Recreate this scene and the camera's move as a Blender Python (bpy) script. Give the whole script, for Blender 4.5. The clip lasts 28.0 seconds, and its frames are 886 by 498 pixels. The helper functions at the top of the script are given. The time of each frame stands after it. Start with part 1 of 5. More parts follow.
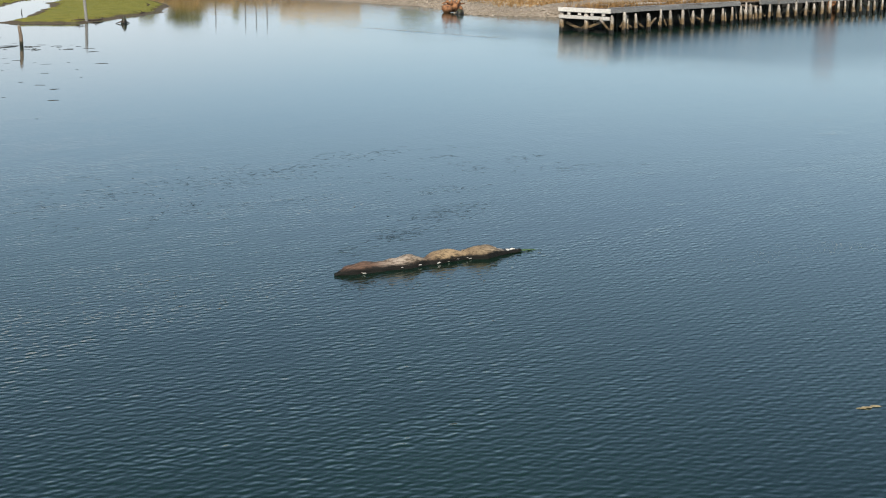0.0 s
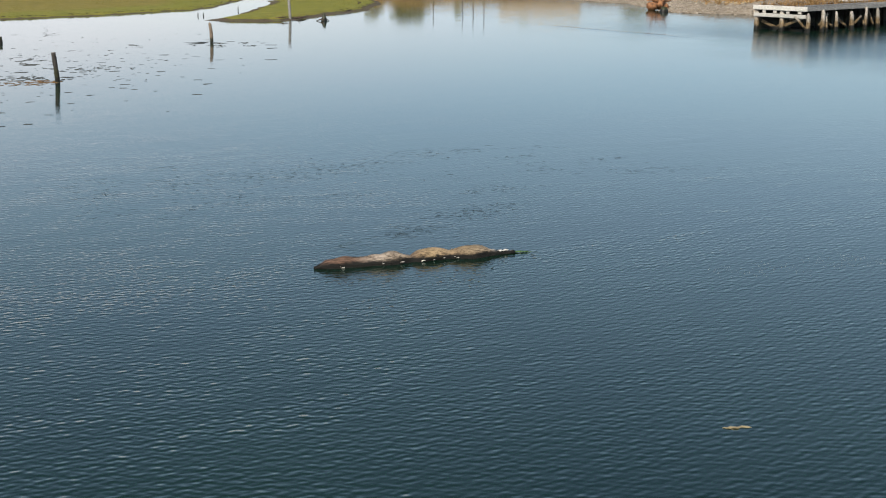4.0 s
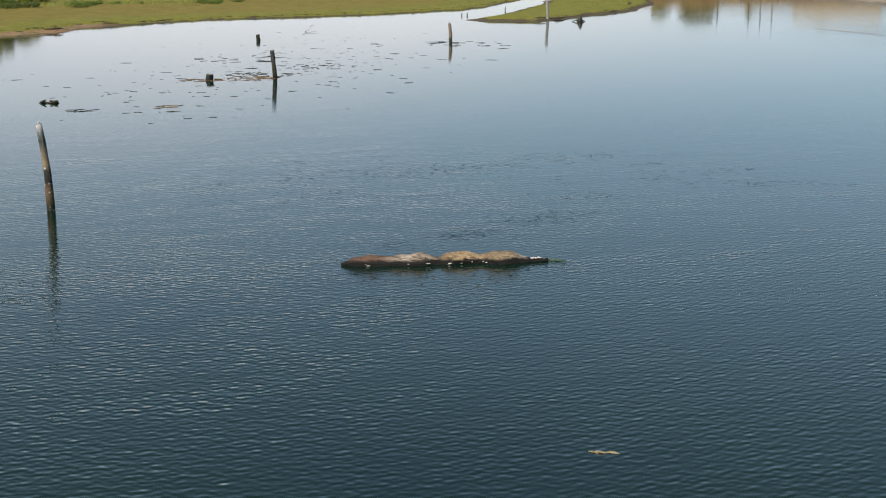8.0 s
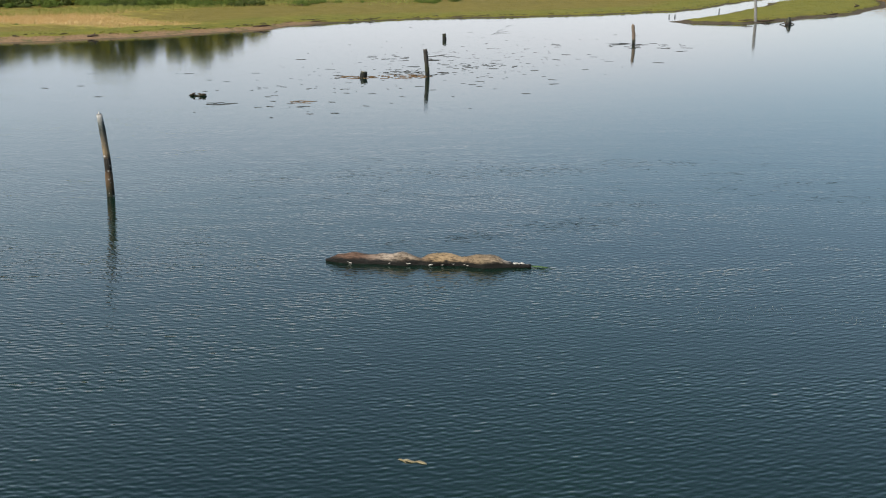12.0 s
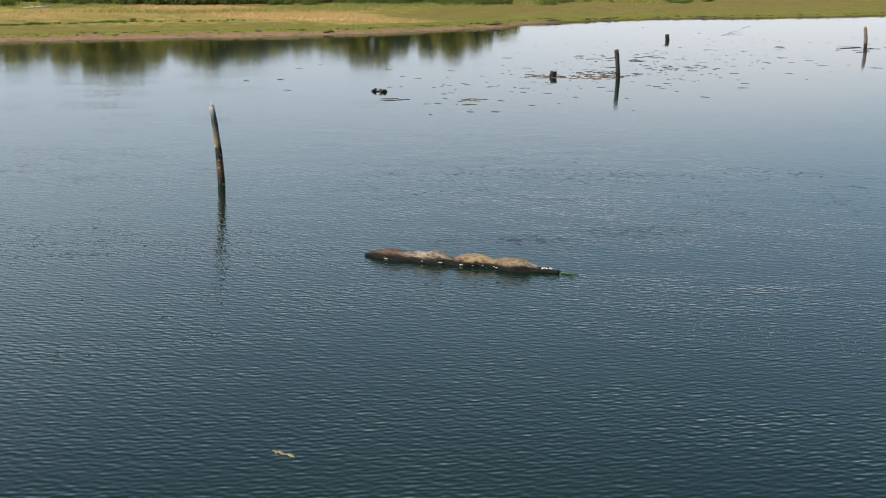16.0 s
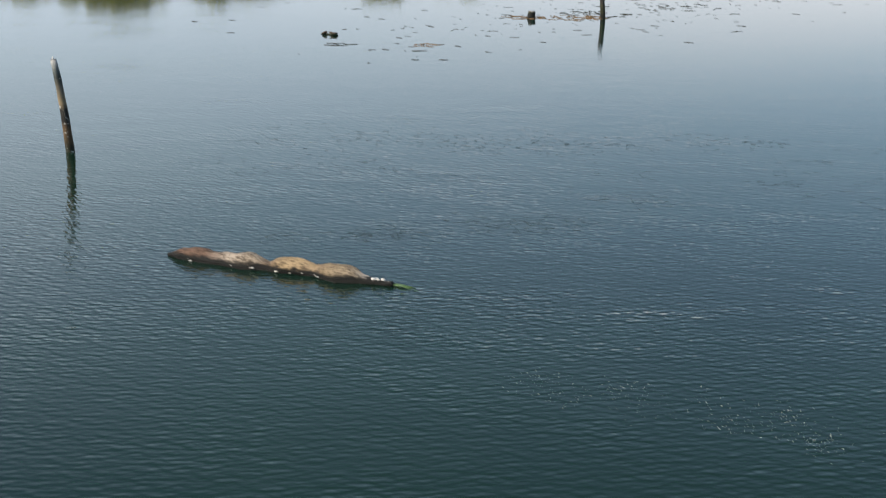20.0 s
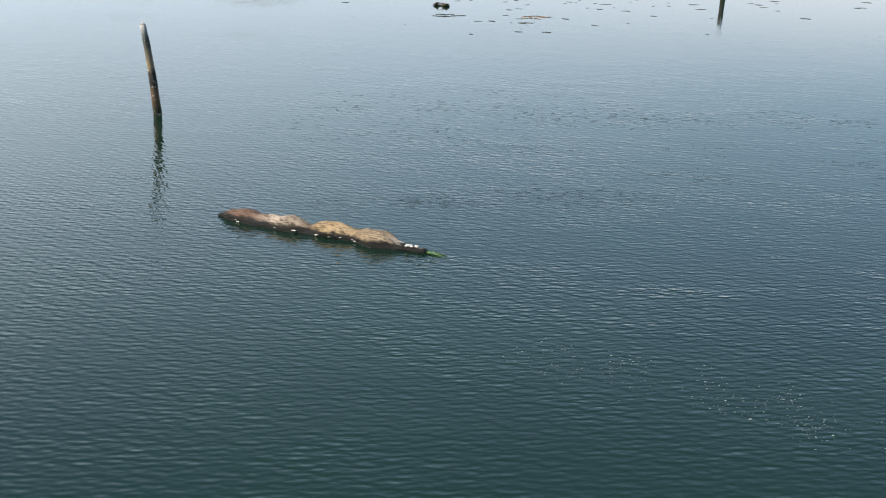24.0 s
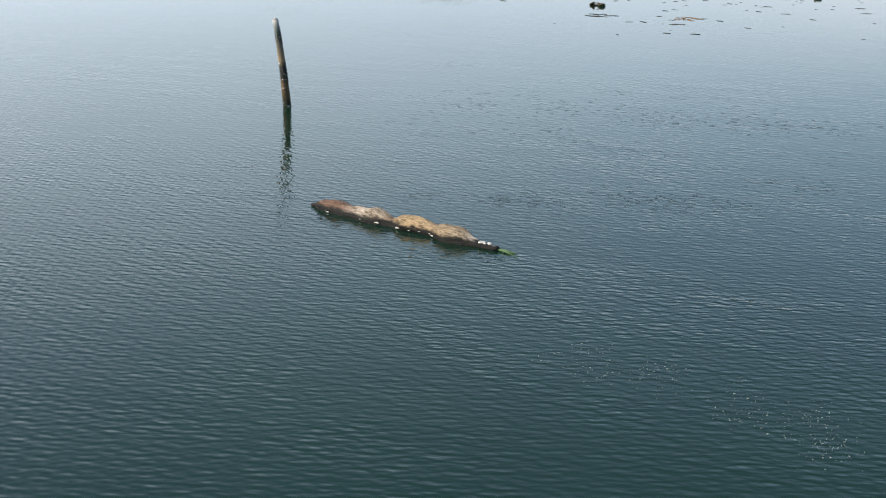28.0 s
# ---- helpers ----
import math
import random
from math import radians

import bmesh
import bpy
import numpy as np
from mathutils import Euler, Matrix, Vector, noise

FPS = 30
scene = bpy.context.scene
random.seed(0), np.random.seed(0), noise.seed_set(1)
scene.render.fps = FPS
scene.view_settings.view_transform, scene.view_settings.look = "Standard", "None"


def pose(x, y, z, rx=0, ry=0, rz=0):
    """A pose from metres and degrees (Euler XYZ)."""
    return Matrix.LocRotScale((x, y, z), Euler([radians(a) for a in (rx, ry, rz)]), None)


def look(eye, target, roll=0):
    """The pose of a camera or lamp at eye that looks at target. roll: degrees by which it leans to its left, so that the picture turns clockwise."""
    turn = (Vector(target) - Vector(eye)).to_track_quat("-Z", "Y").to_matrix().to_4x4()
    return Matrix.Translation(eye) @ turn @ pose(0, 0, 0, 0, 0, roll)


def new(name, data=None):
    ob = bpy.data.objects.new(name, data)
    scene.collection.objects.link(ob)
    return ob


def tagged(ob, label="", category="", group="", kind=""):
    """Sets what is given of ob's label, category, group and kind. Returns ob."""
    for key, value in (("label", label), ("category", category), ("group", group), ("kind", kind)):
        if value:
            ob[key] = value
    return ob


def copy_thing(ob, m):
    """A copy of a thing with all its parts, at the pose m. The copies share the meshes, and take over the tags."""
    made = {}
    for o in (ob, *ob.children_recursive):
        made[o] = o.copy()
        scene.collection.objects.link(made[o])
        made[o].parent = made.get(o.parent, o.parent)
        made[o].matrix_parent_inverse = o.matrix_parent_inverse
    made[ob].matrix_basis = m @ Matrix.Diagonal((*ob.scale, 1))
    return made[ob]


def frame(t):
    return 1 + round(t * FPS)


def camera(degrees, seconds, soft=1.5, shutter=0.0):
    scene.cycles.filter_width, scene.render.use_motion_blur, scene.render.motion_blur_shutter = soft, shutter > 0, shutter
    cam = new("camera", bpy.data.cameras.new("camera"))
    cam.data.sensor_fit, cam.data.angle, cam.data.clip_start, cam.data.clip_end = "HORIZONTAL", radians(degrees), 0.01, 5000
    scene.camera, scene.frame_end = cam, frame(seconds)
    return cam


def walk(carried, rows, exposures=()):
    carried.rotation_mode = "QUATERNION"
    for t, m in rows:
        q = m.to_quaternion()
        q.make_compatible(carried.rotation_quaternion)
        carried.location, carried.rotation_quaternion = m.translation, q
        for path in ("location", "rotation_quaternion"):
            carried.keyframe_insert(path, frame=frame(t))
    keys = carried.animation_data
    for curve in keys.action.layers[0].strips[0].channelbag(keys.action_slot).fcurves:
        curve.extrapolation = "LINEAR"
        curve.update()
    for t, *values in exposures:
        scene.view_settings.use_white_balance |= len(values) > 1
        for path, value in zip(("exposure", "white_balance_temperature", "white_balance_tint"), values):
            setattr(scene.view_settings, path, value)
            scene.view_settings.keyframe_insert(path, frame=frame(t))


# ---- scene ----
cam = camera(39.83, 28.0, soft=1.1, shutter=0.35)
PATH = [
    (0, (-21.653, -32.409, 9.589), (-16.753, -24.022, 7.212), 0.82),
    (0.5, (-20.673, -33.031, 9.648), (-16.003, -24.516, 7.264), 0.71),
    (1, (-19.822, -33.588, 9.668), (-15.405, -24.941, 7.276), 0.61),
    (1.5, (-18.981, -34.027, 9.708), (-14.800, -25.266, 7.308), 0.54),
    (2, (-18.206, -34.467, 9.754), (-14.251, -25.603, 7.347), 0.45),
    (2.5, (-17.389, -34.858, 9.756), (-13.646, -25.904, 7.346), 0.41),
    (4.5, (-13.161, -36.559, 9.845), (-10.366, -27.269, 7.423), 0.12),
    (5, (-12.002, -36.778, 9.833), (-9.510, -27.402, 7.410), 0.05),
    (5.5, (-10.904, -37.040, 9.815), (-8.743, -27.582, 7.394), -0.02),
    (6, (-9.825, -37.421, 9.858), (-7.989, -27.894, 7.436), 0.06),
    (6.5, (-8.726, -37.693, 9.913), (-7.218, -28.110, 7.488), -0.05),
    (7, (-7.653, -38.078, 10.033), (-6.471, -28.450, 7.602), -0.18),
    (7.5, (-6.573, -38.175, 10.046), (-5.726, -28.512, 7.616), -0.29),
    (8, (-5.465, -38.221, 10.034), (-4.893, -28.536, 7.610), -0.29),
    (8.5, (-4.343, -38.247, 10.010), (-4.000, -28.551, 7.587), -0.34),
    (9, (-3.246, -38.234, 10.009), (-3.138, -28.532, 7.587), -0.31),
    (9.5, (-2.092, -38.275, 10.024), (-2.250, -28.575, 7.602), -0.36),
    (10, (-0.970, -38.213, 10.023), (-1.394, -28.519, 7.606), -0.37),
    (10.5, (0.147, -38.147, 10.024), (-0.506, -28.466, 7.606), -0.37),
    (11, (1.199, -37.958, 9.978), (0.298, -28.295, 7.566), -0.43),
    (11.5, (2.234, -37.851, 10.007), (1.046, -28.220, 7.593), -0.45),
    (12, (3.267, -37.612, 9.959), (1.763, -28.023, 7.551), -0.43),
    (12.5, (4.282, -37.409, 9.979), (2.456, -27.877, 7.569), -0.49),
    (13, (5.354, -37.276, 9.980), (3.211, -27.810, 7.572), -0.54),
    (13.5, (6.328, -36.932, 9.943), (3.870, -27.543, 7.536), -0.53),
    (15.5, (10.298, -35.650, 9.918), (6.754, -26.610, 7.525), -0.67),
    (16, (10.964, -35.374, 9.891), (7.242, -26.407, 7.497), -0.64),
    (16.5, (10.758, -34.963, 9.760), (6.858, -26.070, 7.373), -0.65),
    (17, (10.116, -33.708, 9.804), (6.038, -24.894, 7.418), -0.75),
    (17.5, (9.158, -31.613, 9.857), (5.021, -22.826, 7.475), -0.81),
    (18, (8.203, -29.469, 9.931), (4.065, -20.681, 7.555), -0.79),
    (18.5, (8.310, -28.257, 9.878), (4.166, -19.471, 7.504), -0.73),
    (19, (9.488, -27.317, 9.800), (5.338, -18.533, 7.430), -0.76),
    (19.5, (11.583, -26.180, 9.706), (7.454, -17.416, 7.229), -0.71),
    (20, (13.320, -25.164, 9.534), (9.269, -16.496, 6.627), -0.83),
    (20.5, (13.950, -24.946, 9.734), (9.865, -16.389, 6.557), -0.92),
    (21, (14.148, -24.913, 9.615), (9.743, -16.507, 6.464), -1.08),
    (21.5, (14.280, -25.050, 9.573), (9.702, -16.730, 6.438), -1.10),
    (23.5, (14.926, -24.537, 9.338), (9.860, -16.483, 6.261), -0.95),
    (24, (15.785, -23.922, 9.344), (10.709, -15.876, 6.261), -0.92),
    (24.5, (16.822, -23.155, 9.266), (11.653, -15.166, 6.191), -1.02),
    (25, (17.623, -22.649, 9.298), (12.358, -14.727, 6.215), -1.01),
    (25.5, (18.004, -22.352, 9.294), (12.621, -14.508, 6.213), -0.93),
    (26, (18.059, -22.299, 9.300), (12.513, -14.569, 6.219), -0.90),
    (26.5, (18.144, -22.395, 9.312), (12.427, -14.789, 6.235), -0.97),
    (27, (18.213, -22.442, 9.316), (12.321, -14.970, 6.243), -1.07),
    (27.5, (18.277, -22.472, 9.376), (12.191, -15.159, 6.298), -1.11),
    (28, (18.325, -22.497, 9.385), (12.012, -15.377, 6.312), -1.11),
]
walk(cam, [(t, look(eye, target, roll)) for t, eye, target, roll in PATH],
     exposures=[(0, 0.72), (3, 0.70), (6, 0.60), (12, 0.58), (17, 0.64), (20, 0.80), (21, 1.16), (24, 1.11), (28, 1.09)])

# ---- light ----
SUN_FROM = Vector((-0.55, -0.75, 0.80)).normalized()
world = bpy.data.worlds.new("sky")
scene.world = world
world.use_nodes = True
wt = world.node_tree
sky = wt.nodes.new("ShaderNodeTexSky")
sky.sky_type = "NISHITA"
sky.sun_disc = False
sky.sun_elevation = math.asin(SUN_FROM.z)
sky.sun_rotation = math.atan2(SUN_FROM.x, SUN_FROM.y)
sky.air_density, sky.dust_density, sky.ozone_density = 1.0, 1.2, 1.0
wt.nodes["Background"].inputs["Strength"].default_value = 0.10
# Thin bright haze low over the land, thinning with height.
spot = wt.nodes.new("ShaderNodeTexCoord")
split = wt.nodes.new("ShaderNodeSeparateXYZ")
wt.links.new(spot.outputs["Generated"], split.inputs[0])
low = wt.nodes.new("ShaderNodeMapRange")
low.interpolation_type = "SMOOTHSTEP"
for socket, value in zip(list(low.inputs)[1:5], (0.0, 0.54, 0.80, 0.0)):
    socket.default_value = value
wt.links.new(split.outputs[2], low.inputs[0])
puff = wt.nodes.new("ShaderNodeTexNoise")
puff.inputs["Scale"].default_value, puff.inputs["Detail"].default_value = 2.2, 4.0
flat = wt.nodes.new("ShaderNodeMapping")
flat.inputs["Scale"].default_value = (1.0, 1.0, 5.0)
wt.links.new(spot.outputs["Generated"], flat.inputs["Vector"])
wt.links.new(flat.outputs[0], puff.inputs["Vector"])
wisp = wt.nodes.new("ShaderNodeMath")
wisp.operation = "MULTIPLY_ADD"
wisp.inputs[1].default_value, wisp.inputs[2].default_value = 1.2, 0.3
wt.links.new(puff.outputs["Fac"], wisp.inputs[0])
near_land = wt.nodes.new("ShaderNodeMapRange")
near_land.interpolation_type = "SMOOTHSTEP"
for socket, value in zip(list(near_land.inputs)[1:5], (0.03, 0.24, 1.0, 0.0)):
    socket.default_value = value
wt.links.new(split.outputs[2], near_land.inputs[0])


def leaning(by):
    """The sideways place in the sky, pulled towards the bright side low down."""
    n = wt.nodes.new("ShaderNodeMath")
    n.operation = "MULTIPLY_ADD"
    n.inputs[1].default_value = -by
    wt.links.new(near_land.outputs[0], n.inputs[0])
    wt.links.new(split.outputs[0], n.inputs[2])
    return n.outputs[0]


side = wt.nodes.new("ShaderNodeMapRange")
side.interpolation_type = "SMOOTHSTEP"
for socket, value in zip(list(side.inputs)[1:5], (-1.0, 0.05, 2.2, 0.95)):
    socket.default_value = value
wt.links.new(leaning(0.50), side.inputs[0])
thick = wt.nodes.new("ShaderNodeMath")
thick.operation = "MULTIPLY"
wt.links.new(wisp.outputs[0], thick.inputs[0])
wt.links.new(side.outputs[0], thick.inputs[1])
veil = wt.nodes.new("ShaderNodeMath")
veil.operation, veil.use_clamp = "MULTIPLY", True
wt.links.new(low.outputs[0], veil.inputs[0])
wt.links.new(thick.outputs[0], veil.inputs[1])
hazy = wt.nodes.new("ShaderNodeMix")
hazy.data_type = "RGBA"
tint = wt.nodes.new("ShaderNodeMix")
tint.data_type = "RGBA"
tint.inputs[6].default_value = (3.35, 5.0, 6.5, 1.0)
tint.inputs[7].default_value = (6.8, 7.05, 7.4, 1.0)
warm = wt.nodes.new("ShaderNodeMapRange")
for socket, value in zip(list(warm.inputs)[1:5], (-0.62, -0.05, 1.0, 0.0)):
    socket.default_value = value
wt.links.new(leaning(0.75), warm.inputs[0])
cooler = wt.nodes.new("ShaderNodeMapRange")
cooler.interpolation_type = "SMOOTHSTEP"
for socket, value in zip(list(cooler.inputs)[1:5], (-0.75, -0.10, 0.60, 1.0)):
    socket.default_value = value
wt.links.new(split.outputs[0], cooler.inputs[0])
white = wt.nodes.new("ShaderNodeMath")
white.operation = "MULTIPLY"
wt.links.new(warm.outputs[0], white.inputs[0])
wt.links.new(cooler.outputs[0], white.inputs[1])
lift = wt.nodes.new("ShaderNodeMapRange")
for socket, value in zip(list(lift.inputs)[1:5], (0.07, 0.22, 1.0, 0.22)):
    socket.default_value = value
wt.links.new(split.outputs[2], lift.inputs[0])
# On the far left the pale haze stands higher.
standing = wt.nodes.new("ShaderNodeMapRange")
standing.interpolation_type = "SMOOTHSTEP"
for socket, value in zip(list(standing.inputs)[1:5], (-0.90, -0.45, 0.85, 0.22)):
    socket.default_value = value
wt.links.new(split.outputs[0], standing.inputs[0])
wt.links.new(standing.outputs[0], lift.inputs[4])
pale = wt.nodes.new("ShaderNodeMath")
pale.operation = "MULTIPLY"
wt.links.new(white.outputs[0], pale.inputs[0])
wt.links.new(lift.outputs[0], pale.inputs[1])
wt.links.new(pale.outputs[0], tint.inputs[0])
wt.links.new(tint.outputs[2], hazy.inputs[7])
wt.links.new(veil.outputs[0], hazy.inputs[0])
wt.links.new(sky.outputs[0], hazy.inputs[6])
wt.links.new(hazy.outputs[2], wt.nodes["Background"].inputs["Color"])
sun = new("sun", bpy.data.lights.new("sun", "SUN"))
sun.data.energy, sun.data.angle, sun.data.color = 3.6, radians(0.55), (1.0, 0.95, 0.86)
sun.matrix_world = look((0, 0, 0), -SUN_FROM)


# ---- materials ----
class Mat:
    """A small builder of node materials."""

    def __init__(self, name):
        self.m = bpy.data.materials.new(name)
        self.m.use_nodes = True
        self.t = self.m.node_tree
        self.b = self.t.nodes["Principled BSDF"]
        self.co = self.node("ShaderNodeTexCoord").outputs["Object"]
        self.pos = self.node("ShaderNodeNewGeometry").outputs["Position"]

    def node(self, kind, **values):
        n = self.t.nodes.new(kind)
        for k, v in values.items():
            setattr(n, k, v)
        return n

    def link(self, a, b):
        self.t.links.new(a, b)
        return self

    def put(self, socket, value):
        if hasattr(value, "is_linked"):
            self.t.links.new(value, socket)
        else:
            socket.default_value = value

    def warp(self, scale=(1, 1, 1), turn=0.0, world_space=False):
        n = self.node("ShaderNodeMapping", vector_type="TEXTURE")
        n.inputs["Scale"].default_value = [1 / v for v in scale]
        n.inputs["Rotation"].default_value = (0, 0, turn)
        self.link(self.pos if world_space else self.co, n.inputs["Vector"])
        return n.outputs[0]

    def noise(self, vec, scale, detail=4.0, rough=0.55, distortion=0.0):
        n = self.node("ShaderNodeTexNoise")
        self.link(vec, n.inputs["Vector"])
        for k, v in (("Scale", scale), ("Detail", detail), ("Roughness", rough), ("Distortion", distortion)):
            n.inputs[k].default_value = v
        return n.outputs["Fac"]

    def ramp(self, fac, *stops):
        n = self.node("ShaderNodeValToRGB")
        els = n.color_ramp.elements
        while len(els) < len(stops):
            els.new(0.5)
        for e, (p, c) in zip(els, stops):
            e.position = p
            e.color = (*c, 1) if len(c) == 3 else c
        self.link(fac, n.inputs[0])
        return n.outputs[0]

    def mix(self, fac, a, b):
        n = self.node("ShaderNodeMix", data_type="RGBA")
        self.put(n.inputs[0], fac)
        for s, v in ((n.inputs[6], a), (n.inputs[7], b)):
            self.put(s, (*v, 1) if isinstance(v, tuple) and len(v) == 3 else v)
        return n.outputs[2]

    def math(self, op, a, b=0.0, c=0.0):
        n = self.node("ShaderNodeMath", operation=op)
        for s, v in zip(n.inputs, (a, b, c)):
            self.put(s, v)
        return n.outputs[0]

    def smooth(self, value, lo, hi, a=0.0, b=1.0):
        n = self.node("ShaderNodeMapRange", interpolation_type="SMOOTHSTEP")
        for s, v in zip(n.inputs, (value, lo, hi, a, b)):
            self.put(s, v)
        return n.outputs[0]

    def attr(self, name):
        return self.node("ShaderNodeAttribute", attribute_name=name).outputs["Fac"]

    def chance(self):
        return self.node("ShaderNodeObjectInfo").outputs["Random"]

    def island(self):
        return self.node("ShaderNodeNewGeometry").outputs["Random Per Island"]

    def axis(self, n):
        s = self.node("ShaderNodeSeparateXYZ")
        self.link(self.pos, s.inputs[0])
        return s.outputs[n]

    def bump(self, height, strength, distance):
        n = self.node("ShaderNodeBump")
        self.put(n.inputs["Strength"], strength)
        n.inputs["Distance"].default_value = distance
        self.link(height, n.inputs["Height"])
        self.link(n.outputs[0], self.b.inputs["Normal"])
        return self

    def done(self, color, rough=0.8, spec=0.3):
        self.put(self.b.inputs["Base Color"], (*color, 1) if isinstance(color, tuple) else color)
        self.put(self.b.inputs["Roughness"], rough)
        self.b.inputs["Specular IOR Level"].default_value = spec
        return self.m


def wood(name, dark, mid, pale, wet=0.0, grain=(6, 6, 0.7), soak=((0.012, 0.014, 0.008), (0.05, 0.048, 0.02))):
    """Weathered timber: grain along z, patches, and a wet, weedy band near the water."""
    k = Mat(name)
    g = k.noise(k.warp(grain), 3.0, 6, 0.65)
    p = k.noise(k.co, 0.9, 3)
    col = k.mix(p, k.ramp(g, (0.3, dark), (0.55, mid), (0.75, pale)), k.ramp(g, (0.35, dark), (0.7, mid)))
    rnd = k.math("MULTIPLY_ADD", k.chance(), 0.35, 0.82)
    hsv = k.node("ShaderNodeHueSaturation")
    k.link(rnd, hsv.inputs["Value"]).link(col, hsv.inputs["Color"])
    col = hsv.outputs[0]
    rough = 0.85
    if wet:
        edge = k.math("ADD", k.axis(2), k.math("MULTIPLY", k.noise(k.co, 2.2, 3), -0.5 * wet))
        w = k.smooth(edge, 0.75 * wet, 0.35 * wet)
        col = k.mix(w, col, k.ramp(k.math("ADD", k.math("MULTIPLY", k.noise(k.co, 4, 4), 0.5), k.math("MULTIPLY", g, 0.5)), (0.38, soak[0]), (0.62, soak[1])))
        col = k.mix(k.smooth(edge, 0.14 * wet, 0.0), col, (0.012, 0.011, 0.008))
        rough = k.smooth(w, 0.0, 1.0, 0.85, 0.45)
    k.bump(g, 0.6, 0.03)
    return k.done(col, rough, 0.25)


def leafy(name, a, b, c, rough=0.65):
    k = Mat(name)
    col = k.ramp(k.island(), (0.0, a), (0.5, b), (1.0, c))
    patch = k.noise(k.pos, 0.25, 3)
    col = k.mix(patch, col, k.ramp(k.island(), (0.0, b), (1.0, a)))
    m = k.done(col, rough, 0.2)
    glow = k.node("ShaderNodeBsdfTranslucent")
    both = k.node("ShaderNodeMixShader")
    both.inputs[0].default_value = 0.48
    k.link(col, glow.inputs["Color"]).link(k.b.outputs[0], both.inputs[1]).link(glow.outputs[0], both.inputs[2])
    k.link(both.outputs[0], k.t.nodes["Material Output"].inputs["Surface"])
    return m


def rocky(name, a, b, c, scale=1.2):
    k = Mat(name)
    n = k.noise(k.co, scale, 7, 0.6)
    col = k.mix(k.chance(), k.ramp(n, (0.3, a), (0.55, b), (0.75, c)), k.ramp(n, (0.35, b), (0.7, a)))
    k.bump(n, 0.5, 0.1)
    return k.done(col, 0.9, 0.25)


def plain(name, a, b, scale=4.0, rough=0.7, spec=0.3, bump=0.2):
    k = Mat(name)
    n = k.noise(k.co, scale, 5)
    k.bump(n, bump, 0.02)
    return k.done(k.ramp(n, (0.35, a), (0.65, b)), rough, spec)


# Wavelets on the water: length in metres, heading in degrees, slope.
TRAINS = ((0.225, 4, 0.028), (0.198, 16, 0.028), (0.262, -11, 0.029), (0.175, -23, 0.025), (0.304, 20, 0.024), (0.212, 34, 0.024), (0.161, -36, 0.020),
          (0.359, -8, 0.017), (0.478, 13, 0.010), (0.143, 9, 0.020), (0.616, -15, 0.008), (0.239, -52, 0.018), (0.189, 55, 0.017), (0.331, -34, 0.020), (0.313, 42, 0.018), (0.170, 26, 0.022))


